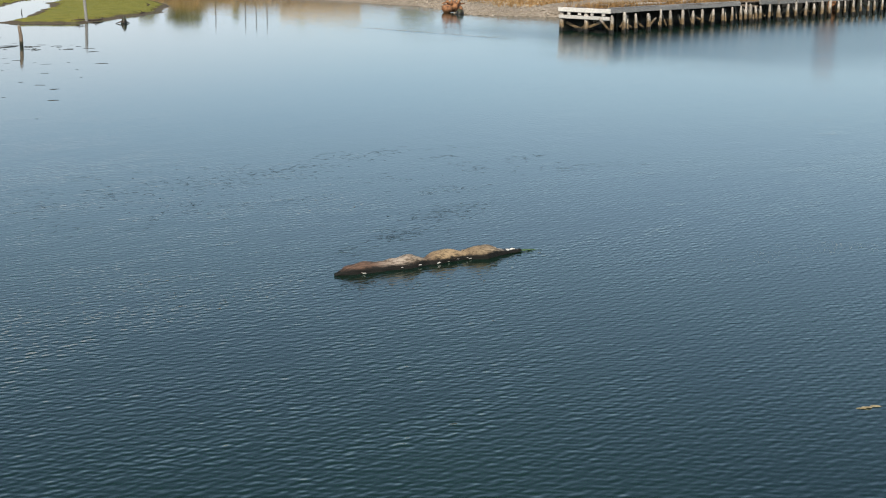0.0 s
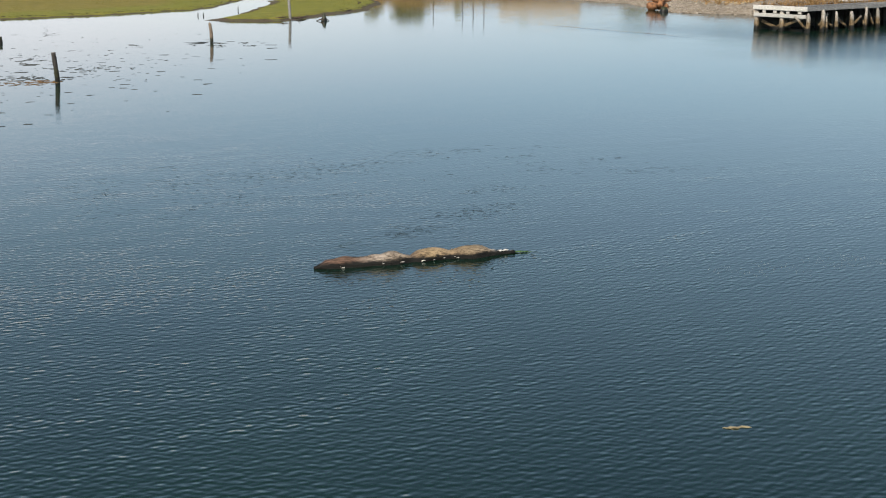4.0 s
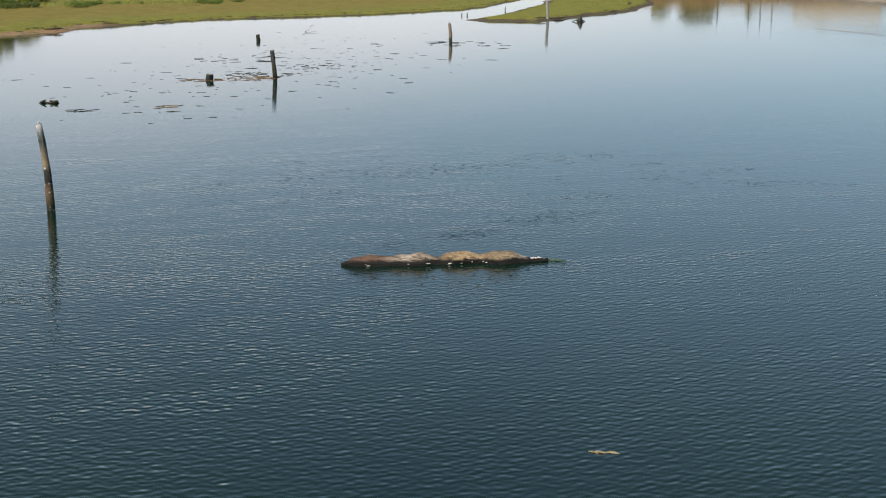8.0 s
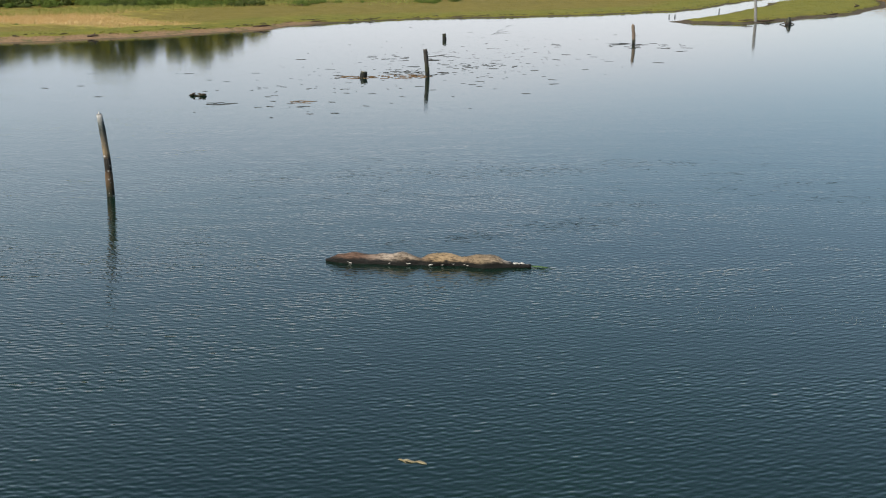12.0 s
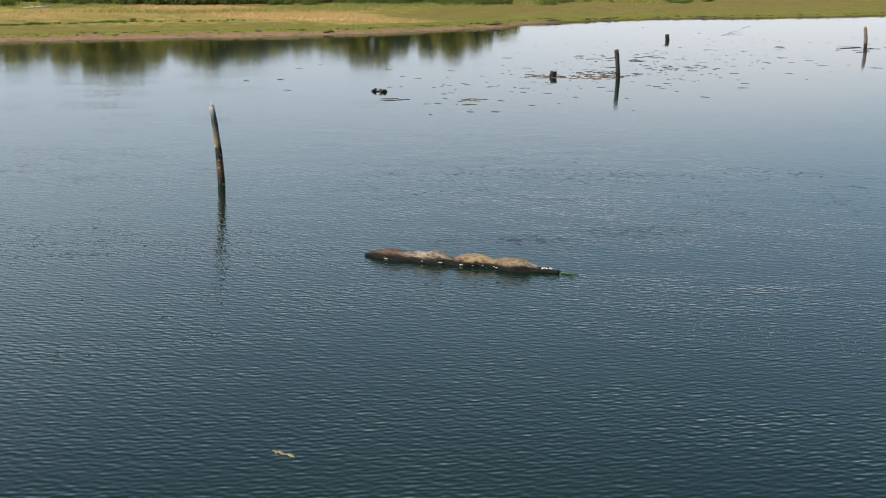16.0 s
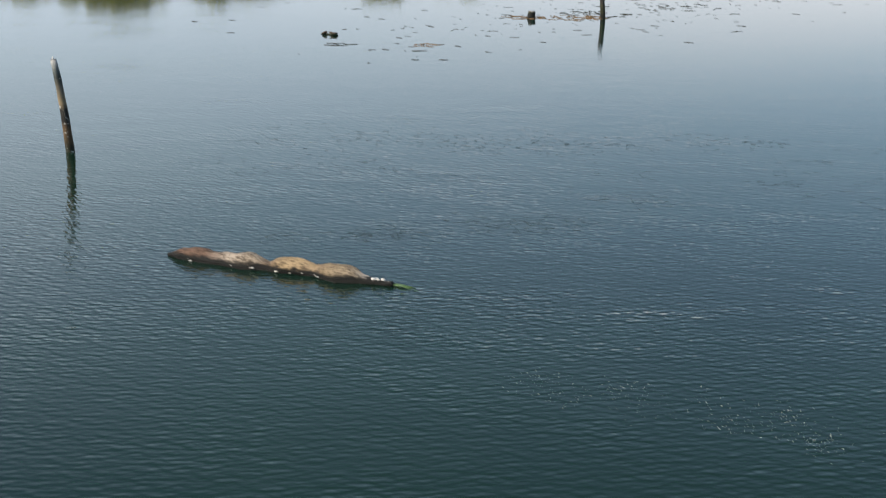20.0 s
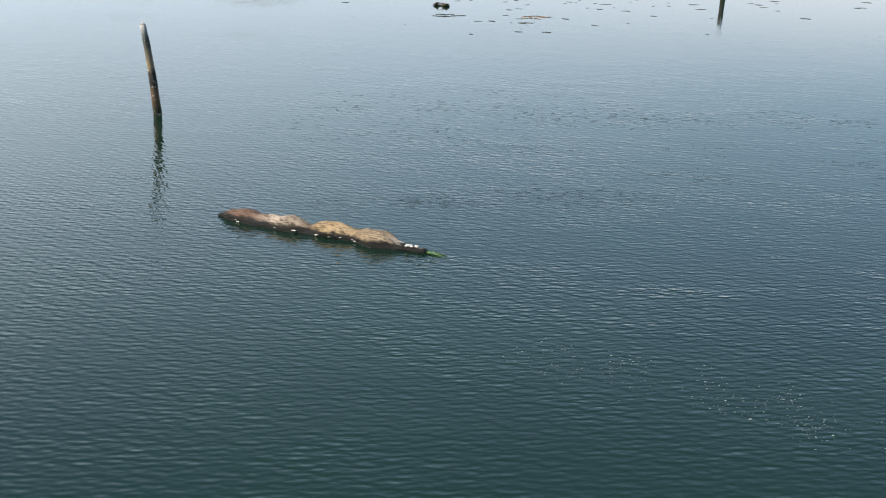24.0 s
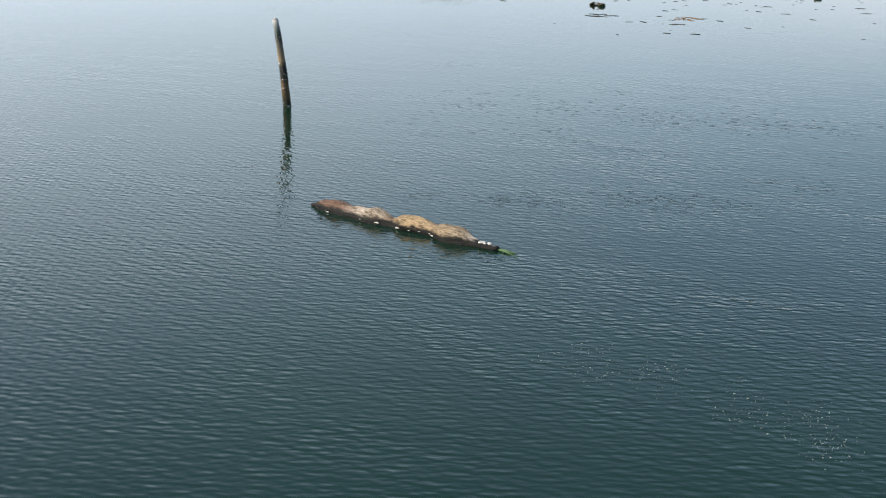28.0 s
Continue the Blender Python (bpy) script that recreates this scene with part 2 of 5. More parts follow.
def water_material():
    """Murky green water with wind ripples that die out in the lee of the marsh."""
    k = Mat("tidal_water")
    y, x = k.axis(1), k.axis(0)
    broad = k.noise(k.warp((1, 1, 1), 0, True), 0.045, 3, 0.5)
    paws = k.noise(k.warp((0.6, 1.6, 1), 0.3, True), 0.10, 4, 0.6)
    lee = k.math("ADD", y, k.math("MULTIPLY_ADD", broad, 26.0, -13.0))
    wind = k.math("MULTIPLY", k.smooth(lee, -24.0, 34.0, 1.12, 0.30), k.smooth(lee, 24.0, 60.0, 1.0, 0.25))
    right = k.smooth(k.math("ADD", x, k.math("MULTIPLY", broad, 20.0)), 26.0, 70.0, 0.0, 0.13)
    right = k.math("MULTIPLY", right, k.smooth(y, 70.0, 110.0, 1.0, 0.3))
    wind = k.math("ADD", wind, right)
    gust = k.smooth(paws, 0.34, 0.66, 0.68, 1.25)
    streak = k.smooth(k.noise(k.warp((0.5, 1.3, 1), 0.12, True), 0.45, 5, 0.7), 0.56, 0.70, 0.0, 0.8)
    streak = k.math("MULTIPLY", streak, k.math("MULTIPLY", k.smooth(y, -6.0, 2.0, 0.0, 1.0), k.smooth(y, 14.0, 32.0, 1.0, 0.0)))
    amount = k.math("MULTIPLY", k.math("MULTIPLY", wind, k.smooth(x, -12.0, 8.0, 0.97, 0.75)), k.math("ADD", gust, streak))
    calm = k.smooth(lee, -18.0, 20.0, 1.0, 0.62)
    # Short-crested wavelets: trains of several lengths and headings, bent by a slow drift.
    drift = k.math("MULTIPLY", k.noise(k.warp((1, 1, 1), 0, True), 0.40, 2, 0.5), 11.0)
    sway = k.math("MULTIPLY", k.noise(k.warp((1, 1, 1), 1.1, True), 0.75, 1, 0.5), 7.0)
    # The crests swing round from one side of the log to the other.
    bent = k.math("MULTIPLY", k.math("TANH", k.math("DIVIDE", x, 18.0)), 18.0)
    along = k.math("SUBTRACT", y, k.math("ADD", k.math("MULTIPLY", bent, 0.16), k.math("MULTIPLY", k.math("MULTIPLY", bent, bent), 0.0165)))
    face = k.smooth(lee, -14.0, 4.0, 0.10, 0.85)
    total = {}
    for n, (length, heading, slope) in enumerate(TRAINS):
        turn, wave = radians(heading), 2 * math.pi / (1.03 * length)
        phase = k.math("ADD", k.math("MULTIPLY", x, -math.sin(turn) * wave), k.math("MULTIPLY", along, math.cos(turn) * wave))
        phase = k.math("ADD", phase, k.math("MULTIPLY_ADD", drift if n % 2 else sway, 1.0 if n % 3 else -1.0, n * 1.7))
        steep = k.math("ADD", phase, k.math("MULTIPLY", k.math("SINE", phase), face))
        crest = k.math("MULTIPLY", k.math("SINE", steep), slope / wave)
        total[length > 0.3] = k.math("ADD", total[length > 0.3], crest) if (length > 0.3) in total else crest
    groups = k.smooth(k.noise(k.warp((0.7, 1.3, 1), 0.25, True), 0.55, 2, 0.6), 0.30, 0.68, 0.75, 1.35)
    fine = k.noise(k.warp((5.0, 11.0, 1), 0.15, True), 1.0, 1.0, 0.5, 0.3)
    swell = k.noise(k.warp((0.35, 0.8, 1), 0.2, True), 1.0, 1.0, 0.5)
    h = k.math("MULTIPLY", k.math("ADD", k.math("MULTIPLY", total[False], calm), total[True]), groups)
    h = k.math("ADD", h, k.math("MULTIPLY", fine, 0.0030))
    h = k.math("ADD", h, k.math("MULTIPLY", swell, 0.010))
    # An old wake that crosses the channel as one long low crest.
    off = k.math("ADD", k.math("SUBTRACT", x, 79.0), k.math("MULTIPLY", y, 0.29))
    off = k.math("MULTIPLY", k.math("ADD", off, k.math("MULTIPLY", k.noise(k.warp((1, 1, 1), 0, True), 0.12, 2), 1.4)), 2.2)
    wake = k.math("MULTIPLY", k.math("POWER", 2.718, k.math("MULTIPLY", k.math("MULTIPLY", off, off), -1.0)), 0.030)
    wake = k.math("MULTIPLY", wake, k.math("MULTIPLY", k.smooth(y, 80.0, 88.0, 0.0, 1.0), k.smooth(y, 100.0, 112.0, 1.0, 0.0)))
    chop = k.math("MULTIPLY", k.noise(k.warp((0.35, 1.0, 1), 0.4, True), 0.55, 2, 0.5), 0.045)
    chop = k.math("MULTIPLY", chop, k.math("MULTIPLY", k.smooth(k.math("ADD", x, k.math("MULTIPLY", y, 0.25)), 58.0, 84.0, 0.0, 1.0), k.smooth(y, 30.0, 60.0, 0.0, 1.0)))
    k.bump(k.math("ADD", k.math("ADD", k.math("MULTIPLY", h, amount), wake), chop), 1.0, 1.0)
    murk = k.ramp(k.noise(k.warp((1, 1, 1), 0, True), 0.06, 3), (0.35, (0.0032, 0.0124, 0.0087)), (0.65, (0.0047, 0.0164, 0.0094)))
    k.b.inputs["IOR"].default_value = 1.333
    still = k.smooth(y, 20.0, 70.0, 0.03, 0.06)
    ruffled = k.math("MULTIPLY", k.smooth(k.math("ADD", x, k.math("MULTIPLY", broad, 24.0)), 50.0, 74.0, 0.0, 0.15), k.math("MULTIPLY", k.smooth(y, 20.0, 60.0, 0.0, 1.0), k.smooth(y, 80.0, 120.0, 1.0, 0.25)))
    return k.done(murk, k.math("ADD", still, ruffled), 0.5)


WATER = water_material()
TIMBER = wood("weathered_timber", (0.10, 0.085, 0.068), (0.40, 0.36, 0.30), (0.62, 0.58, 0.52), 1.7, (6, 6, 0.7), ((0.055, 0.038, 0.02), (0.21, 0.145, 0.075)))
BROWN_TIMBER = wood("brown_timber", (0.07, 0.05, 0.035), (0.18, 0.135, 0.095), (0.34, 0.28, 0.21), 0.6)
GREY_TIMBER = wood("grey_timber", (0.085, 0.08, 0.074), (0.25, 0.24, 0.22), (0.48, 0.46, 0.42), 0.0, (0.7, 6, 6))
PALE_TIMBER = wood("pale_timber", (0.30, 0.28, 0.24), (0.55, 0.52, 0.46), (0.75, 0.72, 0.66), 0.0, (2, 2, 6))
# Dark wood of posts and stumps; under the wharf its darkness stands for shade.
DARK_TIMBER = wood("dark_timber_and_shade", (0.02, 0.018, 0.015), (0.05, 0.045, 0.038), (0.10, 0.09, 0.075), 1.2)
POST_WOOD = wood("post_wood", (0.035, 0.03, 0.024), (0.10, 0.085, 0.068), (0.24, 0.22, 0.19), 1.1)
ROOT_WOOD = wood("driftwood_root", (0.03, 0.02, 0.014), (0.09, 0.06, 0.04), (0.19, 0.14, 0.10), 0.15, (3, 3, 3))
BARNACLE = plain("barnacle_crust", (0.28, 0.25, 0.21), (0.58, 0.54, 0.48), 22, 0.9)
WEED = plain("floating_weed", (0.010, 0.009, 0.006), (0.035, 0.029, 0.015), 5, 0.6, 0.2)
# Near-black colour of the blades that draw dark ripples on the water.
RIPPLE_MARK = plain("dark_ripple_mark", (0.006, 0.009, 0.008), (0.018, 0.022, 0.016), 5, 0.5, 0.3)
RUST_WEED = plain("rusty_brown_weed", (0.06, 0.032, 0.014), (0.20, 0.115, 0.042), 6, 0.6)
GREEN_WEED = plain("bright_green_weed", (0.035, 0.075, 0.022), (0.08, 0.14, 0.04), 6, 0.5)
KELP = plain("tan_kelp", (0.16, 0.12, 0.06), (0.30, 0.24, 0.13), 6, 0.5)
FLECK = plain("pale_fleck", (0.12, 0.13, 0.10), (0.42, 0.42, 0.36), 20, 0.6)
LEAF = leafy("tree_leaves", (0.17, 0.165, 0.016), (0.29, 0.265, 0.03), (0.40, 0.35, 0.055))
TALL_WEED = leafy("tall_weed_stalks", (0.22, 0.235, 0.05), (0.33, 0.335, 0.09), (0.44, 0.42, 0.14))
HEDGE_LEAF = leafy("hedge_leaves", (0.05, 0.075, 0.02), (0.115, 0.145, 0.038), (0.22, 0.245, 0.07))
BUSH_LEAF = leafy("bramble_leaves", (0.08, 0.125, 0.022), (0.17, 0.23, 0.045), (0.28, 0.34, 0.09))
BROWN_STRAW = leafy("brown_dry_stalks", (0.16, 0.085, 0.032), (0.34, 0.20, 0.075), (0.52, 0.34, 0.15))
GRASS = leafy("marsh_grass_blades", (0.10, 0.10, 0.012), (0.155, 0.140, 0.019), (0.205, 0.166, 0.030))
STRAW = leafy("dry_straw", (0.40, 0.27, 0.10), (0.58, 0.41, 0.18), (0.68, 0.51, 0.26))
BARK = plain("bark", (0.05, 0.04, 0.03), (0.13, 0.11, 0.085), 6, 0.9)
ROCK = rocky("beach_rock", (0.10, 0.08, 0.055), (0.26, 0.215, 0.16), (0.44, 0.39, 0.32))
RUST = plain("rusted_steel", (0.07, 0.035, 0.018), (0.33, 0.15, 0.065), 3, 0.85)
TAN_WALL = plain("tan_siding", (0.42, 0.31, 0.17), (0.52, 0.40, 0.23), 2, 0.8)


def ground_material():
    k = Mat("marsh_ground")
    mid = k.noise(k.pos, 0.45, 5, 0.65)
    fine = k.noise(k.pos, 3.5, 5, 0.7)
    mudc = k.ramp(fine, (0.3, (0.14, 0.082, 0.040)), (0.7, (0.31, 0.195, 0.10)))
    green = k.ramp(k.math("ADD", k.math("MULTIPLY", mid, 0.6), k.math("MULTIPLY", fine, 0.4)), (0.32, (0.082, 0.090, 0.011)), (0.5, (0.148, 0.143, 0.018)), (0.68, (0.205, 0.178, 0.028)))
    ochre = k.ramp(mid, (0.35, (0.135, 0.110, 0.019)), (0.65, (0.190, 0.146, 0.031)))
    streak = k.noise(k.warp((0.25, 1.2, 1), 0.7, True), 0.5, 4, 0.6)
    up = k.math("ADD", k.attr("upland"), k.math("MULTIPLY_ADD", streak, 1.2, -0.6))
    grass = k.mix(k.smooth(up, 0.2, 0.9), green, ochre)
    mudc = k.mix(k.attr("peat"), mudc, k.ramp(fine, (0.3, (0.035, 0.026, 0.016)), (0.7, (0.11, 0.08, 0.05))))
    mudc = k.mix(k.smooth(mid, 0.52, 0.66), mudc, (0.10, 0.095, 0.035))
    straw = k.ramp(mid, (0.3, (0.40, 0.265, 0.095)), (0.55, (0.58, 0.40, 0.17)), (0.72, (0.68, 0.50, 0.25)))
    parched = k.math("ADD", k.attr("dry"), k.math("MULTIPLY_ADD", k.noise(k.warp((0.5, 1.6, 1), -0.62, True), 0.35, 5, 0.65), 1.2, -0.6))
    grass = k.mix(k.smooth(parched, 0.08, 0.42), grass, k.ramp(mid, (0.3, (0.21, 0.18, 0.026)), (0.65, (0.31, 0.25, 0.05))))
    grass = k.mix(k.smooth(parched, 0.36, 0.72), grass, straw)
    grav = k.ramp(k.math("ADD", k.math("MULTIPLY", fine, 0.6), k.math("MULTIPLY", mid, 0.4)), (0.32, (0.075, 0.055, 0.035)), (0.5, (0.22, 0.175, 0.125)), (0.68, (0.38, 0.33, 0.26)))
    edge = k.smooth(k.math("ADD", k.attr("turf"), k.math("MULTIPLY_ADD", mid, 1.3, -0.65)), 0.38, 0.62)
    col = k.mix(edge, mudc, grass)
    col = k.mix(k.attr("gravel"), col, grav)
    col = k.mix(k.smooth(k.axis(2), 0.05, 0.0), col, (0.085, 0.065, 0.04))
    k.bump(k.math("ADD", fine, mid), 0.8, 0.12)
    return k.done(col, 0.92, 0.2)


GROUND = ground_material()


# ---- mesh helpers ----
def part(name, bm, material, parent=None, label="", smooth=True):
    """One mesh object from a bmesh, under a thing or a part."""
    me = bpy.data.meshes.new(name)
    bm.to_mesh(me)
    bm.free()
    return meshed(name, me, material, parent, label, smooth)


def meshed(name, me, material, parent=None, label="", smooth=True):
    if material and not me.materials:
        me.materials.append(material)
    if smooth:
        me.shade_smooth()
    ob = new(name, me)
    ob.parent = parent
    if label:
        ob["label"] = label
    return ob


def board(name, bm, material, parent=None, label=""):
    """A sawn timber with flat faces."""
    return part(name, bm, material, parent, label, False)


def thing(name, at=(0, 0, 0), turn=0.0, label="", category="", group="", kind=""):
    ob = new(name)
    ob.empty_display_size = 0.2
    ob.matrix_basis = pose(*at, 0, 0, turn)
    return tagged(ob, label, category, group, kind)


def tube(points, radii, sides=10, rough=0.0, seed=0, cap=True, bm=None, squash=1.0):
    """A tapered limb along points, with an uneven skin."""
    bm = bm or bmesh.new()
    pts = [Vector(p) for p in points]
    rings = []
    side = None
    for i, p in enumerate(pts):
        d = (pts[min(i + 1, len(pts) - 1)] - pts[max(i - 1, 0)]).normalized()
        if side is None:
            side = d.orthogonal().normalized()
        side = (side - d * side.dot(d)).normalized()
        up = d.cross(side)
        ring = []
        for j in range(sides):
            a = 2 * math.pi * j / sides
            w = side * math.cos(a) + up * math.sin(a)
            k = 1 + rough * noise.noise(p * 1.7 + w * 1.3 + Vector((seed * 7.1, 0, 0))) * 2
            q = w * radii[i] * k
            q.z *= squash
            ring.append(bm.verts.new(p + q))
        rings.append(ring)
    for a, b in zip(rings, rings[1:]):
        for j in range(sides):
            bm.faces.new((a[j], a[(j + 1) % sides], b[(j + 1) % sides], b[j]))
    if cap:
        bm.faces.new(rings[0][::-1])
        bm.faces.new(rings[-1])
    return bm


def beam(size, at=(0, 0, 0), bevel=0.02, bm=None, m=None, wear=0.0, seed=0):
    """A timber with eased, slightly uneven edges."""
    own = bmesh.new()
    bmesh.ops.create_cube(own, size=1.0, matrix=Matrix.Diagonal((*size, 1)))
    bmesh.ops.bevel(own, geom=own.edges[:], offset=bevel, segments=1, affect="EDGES")
    rnd = random.Random(seed)
    for v in own.verts:
        v.co += Vector([rnd.uniform(-wear, wear) for _ in range(3)])
    bmesh.ops.transform(own, matrix=Matrix.Translation(at) @ (m or Matrix()), verts=own.verts)
    if bm is None:
        return own
    me = bpy.data.meshes.new("piece")
    own.to_mesh(me)
    own.free()
    bm.from_mesh(me)
    bpy.data.meshes.remove(me)
    return bm


def raw_mesh(name, verts, faces):
    me = bpy.data.meshes.new(name)
    me.from_pydata(verts, [], faces)
    me.update()
    return me


def boulder(radius, seed, flat=0.7):
    bm = bmesh.new()
    bmesh.ops.create_icosphere(bm, subdivisions=2, radius=1.0)
    for v in bm.verts:
        n = v.co.copy()
        k = 1 + 0.35 * noise.noise(n * 1.1 + Vector((seed * 3.3, 1, 2))) + 0.12 * noise.noise(n * 3 + Vector((seed, 5, 2)))
        v.co = Vector((n.x * k, n.y * k * 0.85, n.z * k * flat)) * radius
    return bm


# ---- land and water ----
BANK = [(-300, -60), (-140, 44), (-93.8, 72.8), (-86.4, 76.5), (-80.8, 80.5), (-72, 85.5), (-65.8, 88), (-59.7, 91.5), (-53.6, 97),
        (-47.2, 104.5), (-42, 111), (-39.3, 121.5), (-35.1, 126), (-30.8, 131), (-25, 135.8), (-16.5, 138), (-6.5, 143), (0, 147.3),
        (9, 155), (14, 163), (18, 176), (22.5, 187), (29, 203), (34, 212), (44, 216), (60, 230), (60, 900), (-600, 900), (-600, -60)]
ISLAND = [(8, 128.5), (9.7, 125.4), (13, 124.2), (17.8, 123.6), (21.4, 129.8), (24.9, 133.8), (30, 141.6), (34.5, 146), (36.5, 154),
          (42.2, 166), (44.6, 179), (46, 196), (41, 208), (34.5, 204), (28.8, 188), (26, 182), (22.4, 164), (20.2, 161), (14.9, 144), (11.8, 136)]
SHORE = [(40, 216), (46, 208), (60, 204), (72, 196), (77.0, 182), (79.5, 168), (83.0, 156), (80.2, 142), (76.8, 132.5), (77.4, 128),
         (80.6, 125.3), (86.4, 120), (93, 114), (97, 112), (120, 121), (200, 150), (420, 190), (900, 190), (900, 900), (40, 900)]


def inside_by(poly, x, y):
    """The distance to a polygon's edge, positive inside."""
    best, odd = np.full(x.shape, 1e9), np.zeros(x.shape, bool)
    for (ax, ay), (bx, by) in zip(poly, poly[1:] + poly[:1]):
        dx, dy = bx - ax, by - ay
        t = np.clip(((x - ax) * dx + (y - ay) * dy) / (dx * dx + dy * dy), 0, 1)
        best = np.minimum(best, np.hypot(x - ax - t * dx, y - ay - t * dy))
        cross = (ay > y) != (by > y)
        with np.errstate(divide="ignore", invalid="ignore"):
            odd ^= cross & (x < (bx - ax) * (y - ay) / (by - ay if by != ay else 1e-9) + ax)
    return np.where(odd, best, -best)


def ripple(x, y, f, seed):
    """Cheap smooth waviness for shores and ground."""
    r = np.random.RandomState(seed)
    out = np.zeros_like(x)
    for _ in range(7):
        a, p, k = r.uniform(0, 2 * np.pi), r.uniform(0, 2 * np.pi), f * r.uniform(0.5, 1.8)
        out += np.sin(k * (x * np.cos(a) + y * np.sin(a)) + p + 1.3 * np.sin(0.37 * k * (x * np.sin(a) - y * np.cos(a))))
    return out / 7


def land(x, y):
    """Height of the ground and its cover: turf, dry grass, gravel."""
    jag = 1.1 * ripple(x, y, 0.55, 3) + 0.55 * ripple(x, y, 1.6, 4)
    a, b, c = inside_by(BANK, x, y) + jag, inside_by(ISLAND, x, y) + 0.8 * jag, inside_by(SHORE, x, y) + 0.6 * jag
    ring = np.hypot(x, y - 60) - 520
    width, rise = np.interp(x, (-70, -40, -36), (3.4, 2.0, 0.45)), np.interp(x, (-60, -40, -36), (0.34, 0.26, 0.06))
    foot = np.clip(a / width, 0, 1)
    ha = rise * foot + 0.22 * np.clip((a - width) / 0.8, 0, 1) + 0.008 * np.clip(a - width, 0, 60) + 0.10 * ripple(x, y, 0.3, 5) * np.clip(a / 9, 0, 1)
    hb = 0.12 * np.clip(b / 1.2, 0, 1) + 0.24 * np.clip((b - 1.2) / 0.8, 0, 1) + 0.02 * np.clip(b, 0, 12) + 0.07 * ripple(x, y, 0.5, 6) * np.clip(b / 5, 0, 1)
    ws, wv = (x - 70.73) * 0.9306 + (y - 86.7) * 0.3662, (y - 86.7) * 0.9306 - (x - 70.73) * 0.3662
    fill = np.clip((wv - 5) / 4, 0, 1) * np.clip((34 - wv) / 12, 0, 1) * np.clip((ws - 10) / 10, 0, 1) * np.clip(c / 6, 0, 1)
    hc = 0.13 * np.clip(c, 0, 9) + 1.75 * fill + 0.12 * ripple(x, y, 0.7, 7) * np.clip(c / 4, 0, 1)
    hr = np.clip(ring * 0.1, 0, 9)
    bed = np.maximum(-2.0, 0.16 * np.maximum(np.maximum(a, b), np.maximum(c, ring)))
    z = np.where(a > 0, ha, np.where(b > 0, hb, np.where(c > 0, hc, np.where(ring > 0, hr, bed))))
    turf = np.where(a > 0, np.clip((a - 0.6 * width) / (0.9 * width), 0, 1), np.where(b > 0, np.clip((b - 1.0) / 0.8, 0, 1), np.where(ring > 0, 1.0, 0.0)))
    patch = ripple(x, y, 0.09, 8)
    straw = np.clip(1.5 - np.hypot((x + 86) / 34, (y - 124 + 0.5 * (x + 84)) / 10.0) + 0.5 * patch, 0, 1) * (a > 8)
    straw = np.maximum(straw, np.clip((a - 12) / 8, 0, 1) * np.clip((-58 - x) / 14, 0, 1) * (0.30 + 0.3 * patch))
    straw = np.maximum(straw, np.where(c > 7, np.clip(0.9 - np.clip(c - 45, 0, 60) / 60, 0, 1), 0.0))
    gravel = np.where((c > -3) & (a < 0) & (b < 0), np.clip(1.6 - np.clip(c, 0, 99) / 8, 0, 1), 0.0)
    turf = np.where(c > 9, 1.0, turf)
    upland = np.where(a > 0, np.clip((a - 6 + 4 * patch) / 7, 0, 1), 0.25)
    peat = np.where((a > b) & (a > c), np.clip((x + 41) / 4, 0, 1), 1.0)
    return z, turf, straw, gravel, upland, peat


def spread(lo, hi, step, reach):
    """Grid lines: even between lo and hi, then ever wider out to reach."""
    out, d = [], step
    while (out[-1] if out else 0) < reach:
        d *= 1.35
        out.append((out[-1] if out else 0) + d)
    return np.r_[lo - np.array(out[::-1]), np.arange(lo, hi, step), hi + np.array(out)]


gx, gy = spread(-150, 135, 0.85, 2400), spread(58, 222, 0.85, 2400)
xx, yy = np.meshgrid(gx, gy)
zz, turf, straw, gravel, upland, peat = land(xx, yy)
nx, ny = len(gx), len(gy)
ids = np.arange(nx * ny).reshape(ny, nx)
quads = np.stack([ids[:-1, :-1], ids[:-1, 1:], ids[1:, 1:], ids[1:, :-1]], -1).reshape(-1, 4)
me = raw_mesh("ground", np.stack([xx, yy, zz], -1).reshape(-1, 3).tolist(), quads.tolist())
for key, values in (("turf", turf), ("dry", straw), ("gravel", gravel), ("upland", upland), ("peat", peat)):
    me.attributes.new(key, "FLOAT", "POINT").data.foreach_set("value", values.ravel().astype(np.float32))
tagged(meshed("ground", me, GROUND), "green and straw-coloured salt marsh with muddy edges", "ground", kind="structure")

me = raw_mesh("water", [(-2500, -2500, 0), (2500, -2500, 0), (2500, 2500, 0), (-2500, 2500, 0)], [(0, 1, 2, 3)])
tagged(meshed("water", me, WATER), "calm blue-green tidal water with fine wind ripples", "water", kind="structure")


def height(x, y):
    return float(land(np.array([x], float), np.array([y], float))[0][0])


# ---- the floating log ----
# Humps added to the log where four seals lie: centre, half length, extra radius.
SEAL_HUMPS = ((-2.38, 0.76, 0.090), (-0.98, 0.76, 0.105), (0.46, 0.70, 0.105), (1.74, 0.70, 0.130))


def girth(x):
    """The log's radius along its length: four humps replacing seals, then a thin worn end."""
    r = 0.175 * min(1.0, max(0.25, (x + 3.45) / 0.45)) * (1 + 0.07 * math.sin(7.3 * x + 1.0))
    for c, half, more in SEAL_HUMPS:
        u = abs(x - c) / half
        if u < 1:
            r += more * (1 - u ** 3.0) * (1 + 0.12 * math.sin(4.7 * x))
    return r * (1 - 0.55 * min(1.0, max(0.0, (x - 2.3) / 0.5)))


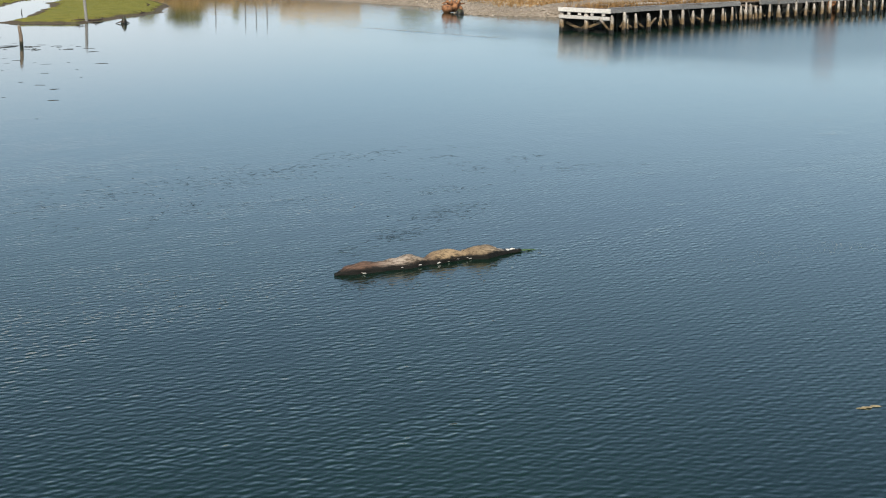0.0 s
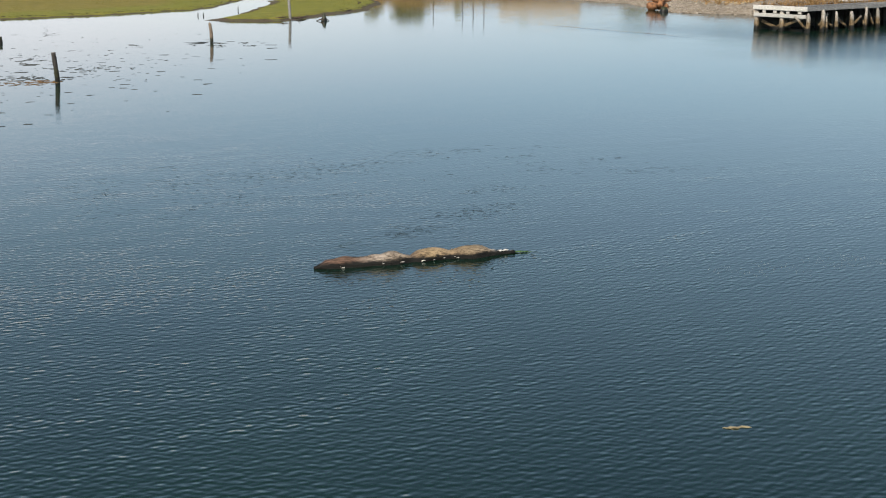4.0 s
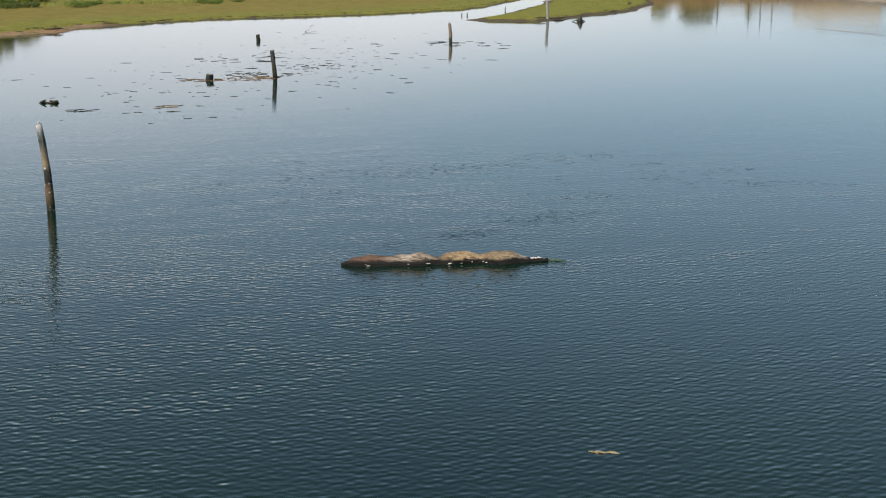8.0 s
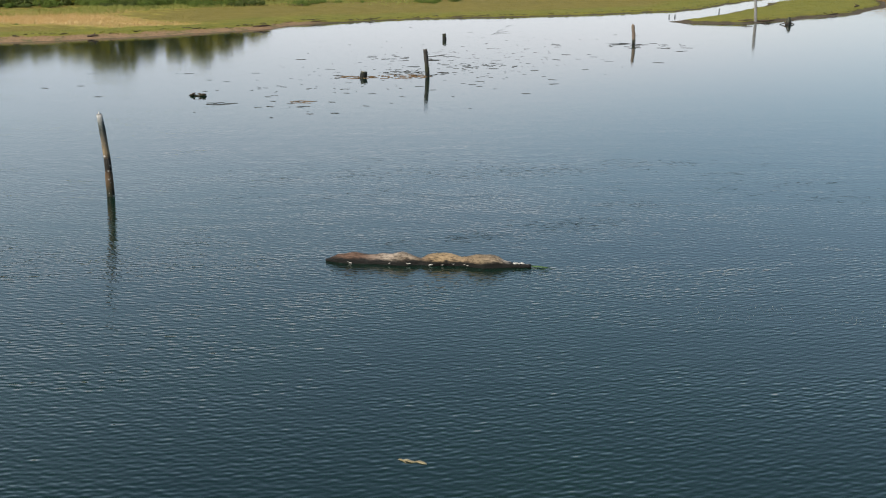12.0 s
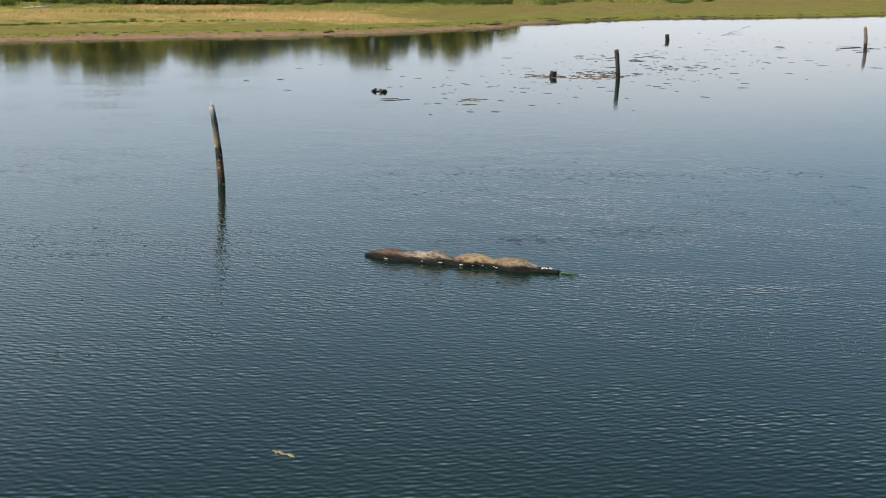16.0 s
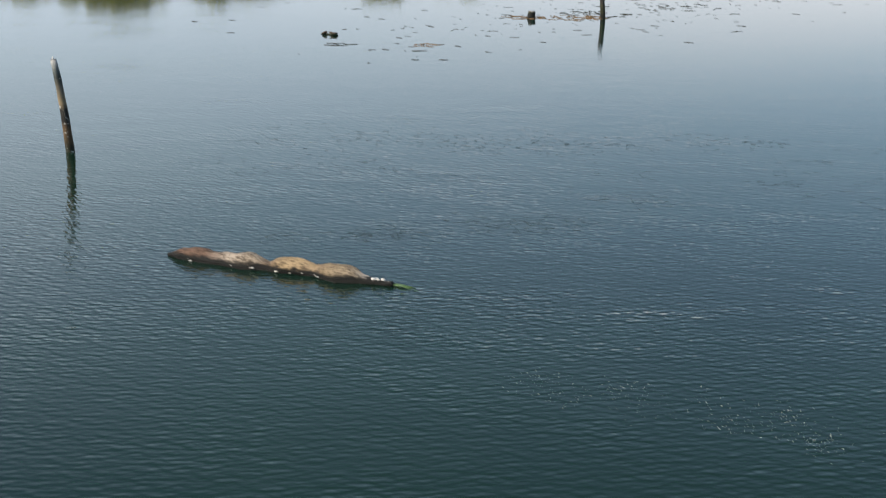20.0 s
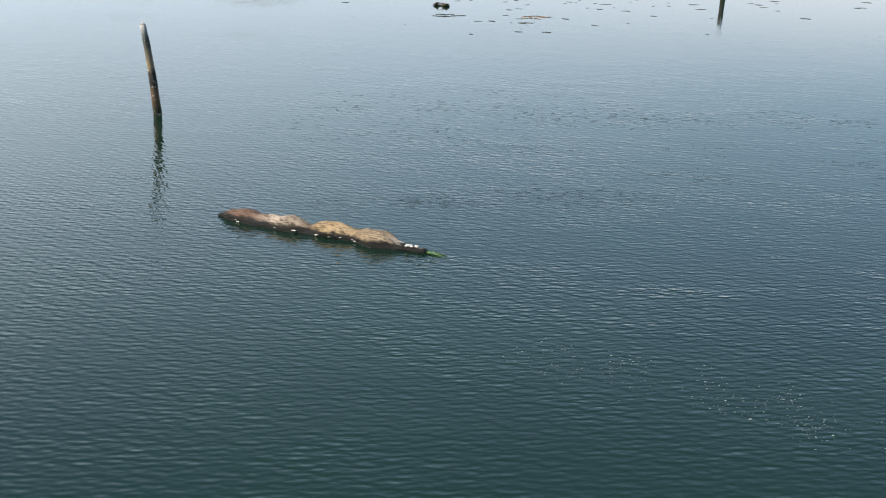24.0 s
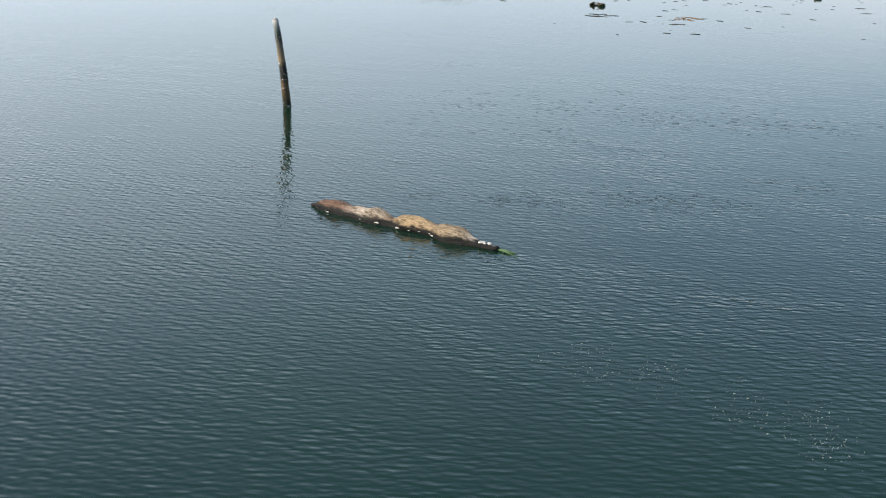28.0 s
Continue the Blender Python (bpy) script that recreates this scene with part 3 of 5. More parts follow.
def seal_toned_bark():
    """Old bark toned like four seals, dark brown to bleached tan; black, slick waterline."""
    k = Mat("seal_toned_log_bark")
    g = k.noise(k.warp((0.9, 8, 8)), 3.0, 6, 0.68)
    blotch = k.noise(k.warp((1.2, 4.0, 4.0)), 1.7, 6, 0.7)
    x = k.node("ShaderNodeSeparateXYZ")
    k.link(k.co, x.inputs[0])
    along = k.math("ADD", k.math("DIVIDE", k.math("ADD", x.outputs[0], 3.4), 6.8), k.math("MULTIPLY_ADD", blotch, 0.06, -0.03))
    # Each stretch takes a seal's colour, darker in the gaps between.
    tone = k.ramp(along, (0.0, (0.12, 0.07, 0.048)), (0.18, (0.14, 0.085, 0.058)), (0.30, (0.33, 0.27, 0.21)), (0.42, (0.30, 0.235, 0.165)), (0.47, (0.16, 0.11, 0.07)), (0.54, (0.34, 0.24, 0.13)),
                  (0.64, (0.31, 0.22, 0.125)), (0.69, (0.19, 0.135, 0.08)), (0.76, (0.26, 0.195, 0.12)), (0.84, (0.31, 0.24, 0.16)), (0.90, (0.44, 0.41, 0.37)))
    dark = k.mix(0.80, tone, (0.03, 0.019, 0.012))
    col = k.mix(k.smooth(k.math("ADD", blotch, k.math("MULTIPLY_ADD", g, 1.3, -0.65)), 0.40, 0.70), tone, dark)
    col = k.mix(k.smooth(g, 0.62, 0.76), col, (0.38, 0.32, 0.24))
    # Wet band along the foot, with the underside's shadow painted into its black.
    damp_shade = k.smooth(k.math("ADD", k.axis(2), k.math("MULTIPLY", k.noise(k.warp((1, 2.5, 2.5)), 3.0, 5, 0.7), -0.30)), 0.07, -0.04)
    col = k.mix(damp_shade, col, (0.010, 0.009, 0.007))
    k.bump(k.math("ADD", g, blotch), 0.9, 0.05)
    return k.done(col, k.smooth(damp_shade, 0.0, 1.0, 0.8, 0.55), 0.15)


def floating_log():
    root = thing("floating_log", (-3.1, 0, 0), 0, "half-sunken mottled brown driftwood log with pale barnacles, humps standing for seals", "log")
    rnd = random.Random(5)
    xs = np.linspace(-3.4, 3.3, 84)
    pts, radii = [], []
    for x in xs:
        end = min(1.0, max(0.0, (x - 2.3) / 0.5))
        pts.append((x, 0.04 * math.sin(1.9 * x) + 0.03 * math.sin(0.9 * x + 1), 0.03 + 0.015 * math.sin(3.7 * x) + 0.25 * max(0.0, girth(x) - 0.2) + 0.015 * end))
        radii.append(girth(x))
    bark = seal_toned_bark()
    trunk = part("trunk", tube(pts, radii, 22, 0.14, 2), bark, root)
    for x, ang, ln in ((-1.72, -0.5, 0.16), (1.09, 0.5, 0.15)):
        d = Vector((0.5, math.sin(ang), math.cos(ang))).normalized()
        p = Vector((x, 0, 0.08))
        part("branch_stub", tube([p, p + d * ln, p + d * ln * 1.5], [0.07, 0.055, 0.04], 8, 0.2, x), bark, trunk)
    for i in range(14):
        x = (-2.45, -1.5, -0.65, 0.15, 0.5, 1.2, 1.9)[i % 7] + rnd.gauss(0, 0.13)
        bm = boulder(rnd.choice((0.014, 0.022, 0.030, 0.038)), i + 3, 0.45)
        bmesh.ops.transform(bm, matrix=pose(x, -girth(x) * 1.03 + 0.01 + 0.04 * math.sin(1.9 * x) + 0.03 * math.sin(0.9 * x + 1), 0.035 + rnd.uniform(-0.015, 0.04)) @ Matrix.Diagonal((1.7, 0.8, 1, 1)), verts=bm.verts)
        part("barnacle_patch", bm, BARNACLE, trunk, "whitish barnacle crust")
    for i in range(6):
        bm = boulder(rnd.uniform(0.045, 0.085), 31 + i, 0.4)
        bmesh.ops.transform(bm, matrix=pose(2.72 + 0.065 * i + rnd.uniform(-0.03, 0.03), rnd.uniform(-0.07, 0.04), 0.12, 0, 0, 40 * i), verts=bm.verts)
        part("barnacle_patch", bm, BARNACLE, trunk, "whitish barnacle crust")
    bm = bmesh.new()
    for i in range(16):
        a = rnd.uniform(-0.28, 0.16)
        p = Vector((3.1 + rnd.uniform(0, 0.15), rnd.uniform(-0.08, 0.08), 0.02))
        e = p + Vector((math.cos(a), math.sin(a), 0)) * rnd.uniform(0.2, 1.0)
        tube([p, (p + e) / 2 + Vector((0, 0, 0.02)), e - Vector((0, 0, 0.018))], [0.006, 0.009, 0.003], 5, 0, i, True, bm)
    part("green_weed", bm, GREEN_WEED, trunk, "bright green sea lettuce strands")


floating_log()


# ---- posts in the water ----
def post(name, base, top, radius, label, bend=0.0, material=None, taper=0.85, point=0.0, collar=False):
    root = thing(name, (*base, 0), 0, label, "post")
    d = Vector(top) - Vector((*base, 0))
    n = 14
    pts, radii = [], []
    for i in range(n + 1):
        t = -0.35 + 1.35 * i / n
        q = d * t
        q += Vector((bend * math.sin(math.pi * max(0, min(1, t))), 0, 0))
        pts.append(q)
        k = 1 + (taper - 1) * max(t, 0)
        if point and t > 1 - point:
            k *= 1 - 0.6 * (t - 1 + point) / point
        radii.append(radius * k)
    shaft = part("shaft", tube(pts, radii, 14, 0.07, base[0]), material or POST_WOOD, root)
    bm = tube([pts[-1] - d.normalized() * 0.02, pts[-1] + d.normalized() * 0.025], [radii[-1] * 0.93, radii[-1] * 0.8], 12, 0.1, base[1])
    part("end_grain", bm, GREY_TIMBER, shaft, "pale sawn end grain")
    return root


def banded_wood():
    """An old piling: bleached top, dark and rusty bands, weedy foot."""
    k = Mat("banded_piling")
    g = k.noise(k.warp((7, 7, 0.8)), 3.0, 6, 0.65)
    up = k.math("ADD", k.axis(2), k.math("MULTIPLY_ADD", k.noise(k.co, 3.0, 4, 0.6), 0.5, -0.25))
    zone = k.ramp(k.math("DIVIDE", up, 3.6), (0.05, (0.02, 0.02, 0.01)), (0.12, (0.075, 0.05, 0.025)), (0.24, (0.10, 0.06, 0.03)), (0.33, (0.018, 0.016, 0.013)),
                  (0.46, (0.03, 0.026, 0.02)), (0.52, (0.22, 0.16, 0.09)), (0.68, (0.11, 0.095, 0.07)), (0.76, (0.03, 0.035, 0.03)), (0.84, (0.09, 0.10, 0.09)), (0.93, (0.30, 0.29, 0.265)))
    col = k.mix(k.smooth(g, 0.56, 0.74, 0.0, 0.7), zone, (0.26, 0.24, 0.20))
    col = k.mix(k.smooth(k.noise(k.co, 9.0, 3), 0.62, 0.70), col, (0.40, 0.39, 0.35))
    k.bump(g, 0.7, 0.03)
    return k.done(col, 0.8, 0.25)


tall = post("leaning_post", (-17.98, 9.3), (-18.12, 9.08, 3.42), 0.165, "tall leaning weathered wooden piling with a bleached top standing in water", 0.07, banded_wood(), 0.72)
part("splinter", tube([(-0.14, -0.22, 3.40), (-0.15, -0.22, 3.47), (-0.15, -0.23, 3.55)], [0.035, 0.025, 0.006], 6, 0.2, 3), PALE_TIMBER, tall, "pale splinter on the broken top")
post("upright_post", (-12.78, 57.45), (-12.93, 57.4, 2.12), 0.175, "dark upright wooden piling standing in weedy shallows", 0.02, DARK_TIMBER, 0.95)
post("post_stub", (-17.67, 56.3), (-17.6, 56.3, 0.46), 0.30, "short dark rotted piling stub ringed with weed", 0, DARK_TIMBER, 0.85)
post("short_post", (-17.35, 96.1), (-17.4, 96.1, 0.62), 0.22, "short dark wooden post standing in shallow water", 0, DARK_TIMBER, 0.95)
post("pointed_post", (3.09, 91.1), (2.95, 91.1, 2.02), 0.18, "brown weathered post with a worn pointed top", 0.05, BROWN_TIMBER, 0.85, 0.1)
post("pale_pole", (18.56, 127.4), (18.4, 127.4, 3.5), 0.19, "pale grey upright pole at the marsh edge", 0, GREY_TIMBER, 0.95)


# ---- the wharf ----
def wharf():
    """A pile wharf with a short bleached end and a long face of round piles."""
    ux, uy = 0.9306, 0.3662
    root = thing("timber_wharf", (70.73, 86.7, 0), math.degrees(math.atan2(uy, ux)), "old bleached timber pile wharf with a sagging fascia and dark underside", "wharf")
    rnd = random.Random(11)
    top = 2.95
    for i in range(40):
        s = -0.1 + 2.98 * i + (rnd.uniform(-0.25, 0.25) if i else 0.0)
        lean = rnd.uniform(-0.5, 0.5) if 11 < i < 16 else rnd.uniform(-0.2, 0.2)
        drift = 0.0 if i < 14 else -0.05 * (s - 38)
        r, tip = rnd.uniform(0.21, 0.31), top - rnd.uniform(0.30, 0.75)
        p = [(s - lean * 0.1, drift - 0.34, -1.6), (s, drift - 0.34, 0.1), (s + lean * 0.5, drift - 0.34, 1.1), (s + lean * 0.8, drift - 0.33, tip - 0.5), (s + lean, drift - 0.31, tip - 0.12), (s + lean * 1.1, drift - 0.30, tip)]
        part("piling", tube(p, [r * 1.15, r * 1.08, r * 0.92, r * 0.74, r * 0.60, r * 0.30], 12, 0.26, i), TIMBER, root)
        if i % 3 == 1:
            q = s + rnd.choice((-0.55, 0.55))
            part("split_stub", tube([(q, drift - 0.5, -0.8), (q + 0.06, drift - 0.48, 0.5), (q + rnd.uniform(-0.2, 0.2), drift - 0.42, rnd.uniform(0.9, 2.0))], [r * 0.62, r * 0.55, r * 0.18], 8, 0.3, i + 200), TIMBER, root)
    # Inner pilings, coloured dark for the shade below the deck.
    for i in range(40):
        s = 1.4 + 2.98 * i
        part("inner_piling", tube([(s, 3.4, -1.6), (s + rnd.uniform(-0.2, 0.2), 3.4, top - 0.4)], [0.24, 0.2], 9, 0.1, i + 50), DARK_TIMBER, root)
    for i, y in enumerate((0.0, 3.3, 6.9)):
        if i:
            part("piling", tube([(0, y, -1.6), (0.05, y, 0.2), (0.0, y, top - 0.5)], [0.33, 0.31, 0.27], 12, 0.10, i + 90), TIMBER, root)
    board("end_fascia", beam((0.26, 7.4, 0.52), (-0.28, 3.5, top - 0.28), 0.03, wear=0.015), PALE_TIMBER, root, "bleached white end beam")
    board("end_wale", beam((0.24, 7.2, 0.42), (-0.26, 3.5, top - 1.15), 0.03, wear=0.015), PALE_TIMBER, root, "bleached white lower beam")
    for y in (0.8, 2.4, 4.2, 5.7):
        board("end_block", beam((0.18, 0.42, 0.32), (-0.20, y, top - 0.72), 0.02, wear=0.01, seed=int(y * 9)), PALE_TIMBER, root)
    for a, b in (((0.15, 0.3, 1.75), (0.25, 4.6, 0.05)), ((0.55, 6.5, 1.05), (0.50, 4.2, 0.3)), ((1.0, 5.8, 0.22), (0.9, 1.0, 0.12)), ((1.5, 2.6, 1.6), (1.4, 5.2, 0.2))):
        d = Vector(b) - Vector(a)
        m = d.to_track_quat("Y", "Z").to_matrix().to_4x4()
        board("brace", beam((0.16, d.length, 0.32), (Vector(a) + Vector(b)) / 2, 0.02, m=m, wear=0.01), TIMBER, root)
    for i in range(20):
        if i == 6:
            continue
        s, ln = 6.0 * i, 5.96
        drift = 0.0 if i < 7 else -0.05 * (s + 3 - 38)
        board("fascia", beam((ln, 0.30, 0.50), (s + ln / 2 - 0.3, drift - 0.02, top - 0.27 + rnd.uniform(-0.03, 0.03)), 0.03, wear=0.015, seed=i), GREY_TIMBER, root)
        board("cap_rail", beam((ln, 0.32, 0.16), (s + ln / 2 - 0.3, drift + 0.12, top + 0.07 + rnd.uniform(-0.02, 0.02)), 0.02, wear=0.012, seed=i + 40), GREY_TIMBER, root)
    for i in range(120):
        s = -0.2 + i * 1.0
        drift = 0.0 if s < 40 else -0.05 * (s - 38)
        board("deck_plank", beam((0.94, 6.7, 0.10), (s + 0.3, drift + 3.75, top - 0.10 + rnd.uniform(-0.02, 0.02)), 0.012, wear=0.01, seed=i), BROWN_TIMBER, root)
    # Back planks added behind the pilings, their dark colour painting the underdeck shade.
    for i in range(30):
        s = 4.0 * i
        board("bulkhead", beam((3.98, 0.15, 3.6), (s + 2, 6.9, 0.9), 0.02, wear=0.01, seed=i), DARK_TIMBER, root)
    for i in range(44):
        s = 2.65 * i + rnd.uniform(0, 1.5)
        a, b = Vector((s, rnd.uniform(0.0, 0.7), rnd.uniform(0.2, 0.9))), Vector((s + rnd.uniform(-2.2, 2.4), rnd.uniform(0.3, 1.6), rnd.uniform(1.0, 2.3)))
        d = b - a
        board("cross_brace", beam((0.12, d.length, 0.25), (a + b) / 2, 0.015, m=d.to_track_quat("Y", "Z").to_matrix().to_4x4(), wear=0.01), TIMBER, root)
    # Where the fascia has fallen away: split stubs and a sagging plank.
    for i, (q, tip, r) in enumerate(((36.9, 2.9, 0.24), (40.4, 2.3, 0.24))):
        part("piling", tube([(q, -0.45, -1.4), (q + 0.1, -0.42, 0.9), (q + rnd.uniform(-0.3, 0.3), -0.35, tip)], [r, r * 0.95, r * 0.5], 11, 0.2, i + 70), TIMBER, root)
    board("sagging_plank", beam((5.4, 0.12, 0.30), (38.8, -0.1, 2.35), 0.015, m=Matrix.Rotation(0.05, 4, "Y"), wear=0.02), BROWN_TIMBER, root)
    return root


wharf()


# ---- driftwood, stubs and small posts ----
def driftwood_root():
    """A two-lobed root mass that lies awash."""
    root = thing("driftwood_root", (-26.5, 43.3, 0), -12, "dark brown gnarled driftwood root mass lying awash", "driftwood")
    root.scale = (0.86, 0.8, 0.66)
    rnd = random.Random(4)
    for i, (x, r) in enumerate(((-0.50, 0.20), (0.46, 0.28))):
        bm = boulder(r, i + 12, 0.5)
        bmesh.ops.transform(bm, matrix=pose(x, 0.05 * i, 0.12, 0, 0, 20 * i), verts=bm.verts)
        part("burl", bm, ROOT_WOOD, root)
        for j in range(7):
            a, lift = rnd.uniform(0, 6.28), rnd.uniform(0.0, 0.28)
            p = Vector((x, 0, 0.12))
            e = p + Vector((math.cos(a) * rnd.uniform(0.3, 0.5), math.sin(a) * 0.32, lift))
            part("root_arm", tube([p, (p + e) / 2 + Vector((0, 0, 0.06)), e], [0.085, 0.06, 0.018], 7, 0.25, i * 9 + j), ROOT_WOOD, root)
    part("stem", tube([(-0.8, 0, 0.0), (-0.2, 0.05, 0.05), (0.3, 0.0, 0.04), (0.8, 0.12, 0.02)], [0.05, 0.07, 0.07, 0.04], 9, 0.25, 3), ROOT_WOOD, root)


driftwood_root()

stub = thing("rotted_stump", (22.2, 123.2, 0), 0, "dark cone-shaped rotted stump beside the marsh island", "stump")
part("stump_body", tube([(0, 0, -0.3), (0.02, 0, 0.15), (0.05, 0.02, 0.6), (0.1, 0.05, 0.95)], [0.42, 0.36, 0.24, 0.10], 11, 0.3, 8), DARK_TIMBER, stub)
for i, (dx, dy) in enumerate(((-1.3, 0.1), (0.9, 0.2), (-0.5, -0.5))):
    part("root_arm", tube([(dx * 0.1, dy * 0.2, 0.30), (dx * 0.45, dy * 0.6, 0.16), (dx * 0.8, dy, 0.02)], [0.10, 0.08, 0.04], 7, 0.2, i + 4), ROOT_WOOD, stub)

for i, (x, y, h) in enumerate(((7.8, 138.4, 0.42), (8.6, 138.8, 0.4), (15.4, 151.0, 0.6))):
    one = thing("creek_stake", (x, y, 0), 0, "thin grey stake standing in the marsh creek", "stake", "stakes in the creek")
    part("shaft", tube([(0, 0, -0.4), (0.02, 0, h * 0.5), (0.05, 0.02, h)], [0.08, 0.07, 0.05], 8, 0.12, i), POST_WOOD, one)

stick = thing("floating_branch", (-12.95, 113, 0), 0, "long bent dark branch afloat in the shallows", "branch")
part("stem", tube([(-0.2, -9, 0.0), (0.3, -6.5, 0.08), (-0.1, -3.5, 0.03), (0.5, 1.0, 0.05), (0.1, 5.0, 0.02), (0.5, 9.0, 0.0)], [0.006, 0.016, 0.012, 0.003, 0.012, 0.008], 8, 0.2, 2), ROOT_WOOD, stick)
part("twig", tube([(0.3, -6.5, 0.03), (1.1, -5.6, 0.10), (1.6, -4.8, 0.12)], [0.014, 0.012, 0.006], 7, 0.2, 5), ROOT_WOOD, stick)


# ---- weed and added ripple marks at the surface ----
def weed_sheet(radius, seed, flat=0.02, stretch=1.0):
    """A ragged floating mat with curled edges."""
    r = random.Random(seed)
    verts, faces = [(0, 0, flat * 1.2)], []
    n = 18
    lobes = [r.uniform(0.2, 1.2) for _ in range(n)]
    for ring, k in ((0, 0.5), (1, 1.0), (2, 1.02)):
        for j in range(n):
            a = 2 * math.pi * j / n
            q = radius * k * (0.7 * lobes[j] + 0.15 * lobes[j - 1] + 0.15 * lobes[(j + 1) % n])
            z = flat * (1.2 + r.uniform(-0.5, 0.9)) if ring < 2 else -0.02
            verts.append((q * math.cos(a) * stretch, q * math.sin(a), z))
    for j in range(n):
        k = (j + 1) % n
        faces.append((0, 1 + j, 1 + k))
        for a, b in ((1, 1 + n), (1 + n, 1 + 2 * n)):
            faces.append((a + j, b + j, b + k, a + k))
    return verts, faces


SEEN_WEED = [(-39.6, 47.0, 0.7), (-37.5, 48.6, 0.6), (-33.3, 42.2, 0.5), (-23.6, 38.8, 0.8), (-19.8, 38.2, 0.6), (-17.7, 38.4, 0.9), (-16.4, 40.9, 0.5),
             (-16.3, 35.0, 0.5), (-14.9, 35.5, 0.5), (-18.2, 33.1, 0.3), (-22.1, 49.3, 0.6), (-32.6, 58.1, 0.8), (-20.0, 57.6, 0.9), (-20.9, 75.1, 0.9),
             (-26.8, 71.2, 0.9), (-16.6, 45.9, 0.5), (-2.9, 55.9, 0.7), (-2.6, 53.0, 0.7), (-4.1, 46.8, 0.6), (-8.5, 52.0, 0.6), (-4.9, 89.4, 0.9),
             (-3.1, 77.8, 0.9), (8.3, 86.3, 1.2), (7.6, 82.4, 1.1), (5.3, 70.5, 0.9), (-14.6, 71.0, 1.2), (-15.4, 65.2, 1.1), (-21.5, 43.3, 0.5),
             (-29.2, 53.4, 0.5), (-10.9, 48.4, 0.5), (-12.3, 44.2, 0.4), (-4.8, 63.0, 0.7)]
sheets = [raw_mesh("floating_weed", *weed_sheet(1.0, i, 0.006, 1.35)) for i in range(6)]
for i, (x, y, r) in enumerate(SEEN_WEED):
    one = meshed("floating_weed", sheets[i % 6], WEED)
    one.matrix_basis = pose(x, y, 0.004, 0, 0, (i * 67) % 50 - 25 + 180 * (i % 2)) @ Matrix.Diagonal((r * 0.42, r * 0.28, 1, 1))
    tagged(one, "ragged dark brown weed mat floating on still water", "seaweed", "weed mats in the shallows")
def weed_raft(name, at, spread_by, n, size, material, label, seed):
    """Loose scraps of weed that drift together, each a piece of its own."""
    r = random.Random(seed)
    root = thing(name, (*at, 0.004), 0, label, "seaweed", "weed rafts in the shallows")
    shapes = [raw_mesh("scrap", *weed_sheet(1.0, seed * 10 + i, 0.008, 1.6)) for i in range(4)]
    for i in range(n):
        a, q = r.uniform(0, 6.28), math.sqrt(r.random())
        k = size * r.uniform(0.4, 1.5)
        one = meshed("scrap", shapes[i % 4], material, root)
        one.matrix_basis = pose(spread_by[0] * q * math.cos(a), spread_by[1] * q * math.sin(a), r.uniform(0, 0.004), 0, 0, r.uniform(-35, 35)) @ Matrix.Diagonal((k * r.uniform(0.8, 1.9), k * r.uniform(0.5, 1.0), 1, 1))


weed_raft("weed_raft", (-18.34, 40.6), (0.75, 0.9), 16, 0.10, RUST_WEED, "small reddish brown weed scraps floating on still water", 40)
weed_raft("weed_raft", (-23.4, 39.2), (1.4, 0.8), 14, 0.10, WEED, "ragged dark weed scraps drifting in a loose line", 41)
weed_raft("weed_raft", (-9.6, 66.0), (3.0, 3.0), 26, 0.13, WEED, "ragged dark weed scraps drifting in a loose raft", 42)
weed_raft("weed_raft", (-17.0, 74.0), (4.0, 4.0), 26, 0.16, WEED, "ragged dark weed scraps drifting in a loose raft", 43)
weed_raft("weed_raft", (4.5, 88.5), (4.0, 4.0), 24, 0.18, WEED, "ragged dark weed scraps drifting in a loose raft", 44)


def scattered_weed():
    """The countless small scraps of weed between the posts."""
    r = random.Random(9)
    verts, faces = [], []
    count = 0
    while count < 290:
        x, y = r.uniform(-42, 16), r.uniform(34, 118)
        centre = math.exp(-(((x + 14 - 0.25 * (y - 60)) / 9) ** 2 + ((y - 64) / 22) ** 2))
        if r.random() > centre + 0.02 or x > (y - 60) * 0.25 + 2:
            continue
        v, f = weed_sheet(r.choice((0.5, 0.7, 1.0, 1.6)) * r.uniform(0.05, 0.10), r.random(), 0.004, r.uniform(1.4, 3.4))
        a = r.uniform(-0.5, 0.5)
        k = len(verts)
        verts += [(x + p[0] * math.cos(a) - p[1] * math.sin(a), y + p[0] * math.sin(a) + p[1] * math.cos(a), p[2] + 0.004) for p in v]
        faces += [tuple(i + k for i in q) for q in f]
        count += 1
    tagged(meshed("weed_scraps", raw_mesh("weed_scraps", verts, faces), WEED), "small dark scraps of weed floating in the shallows", "seaweed", kind="stuff")


scattered_weed()


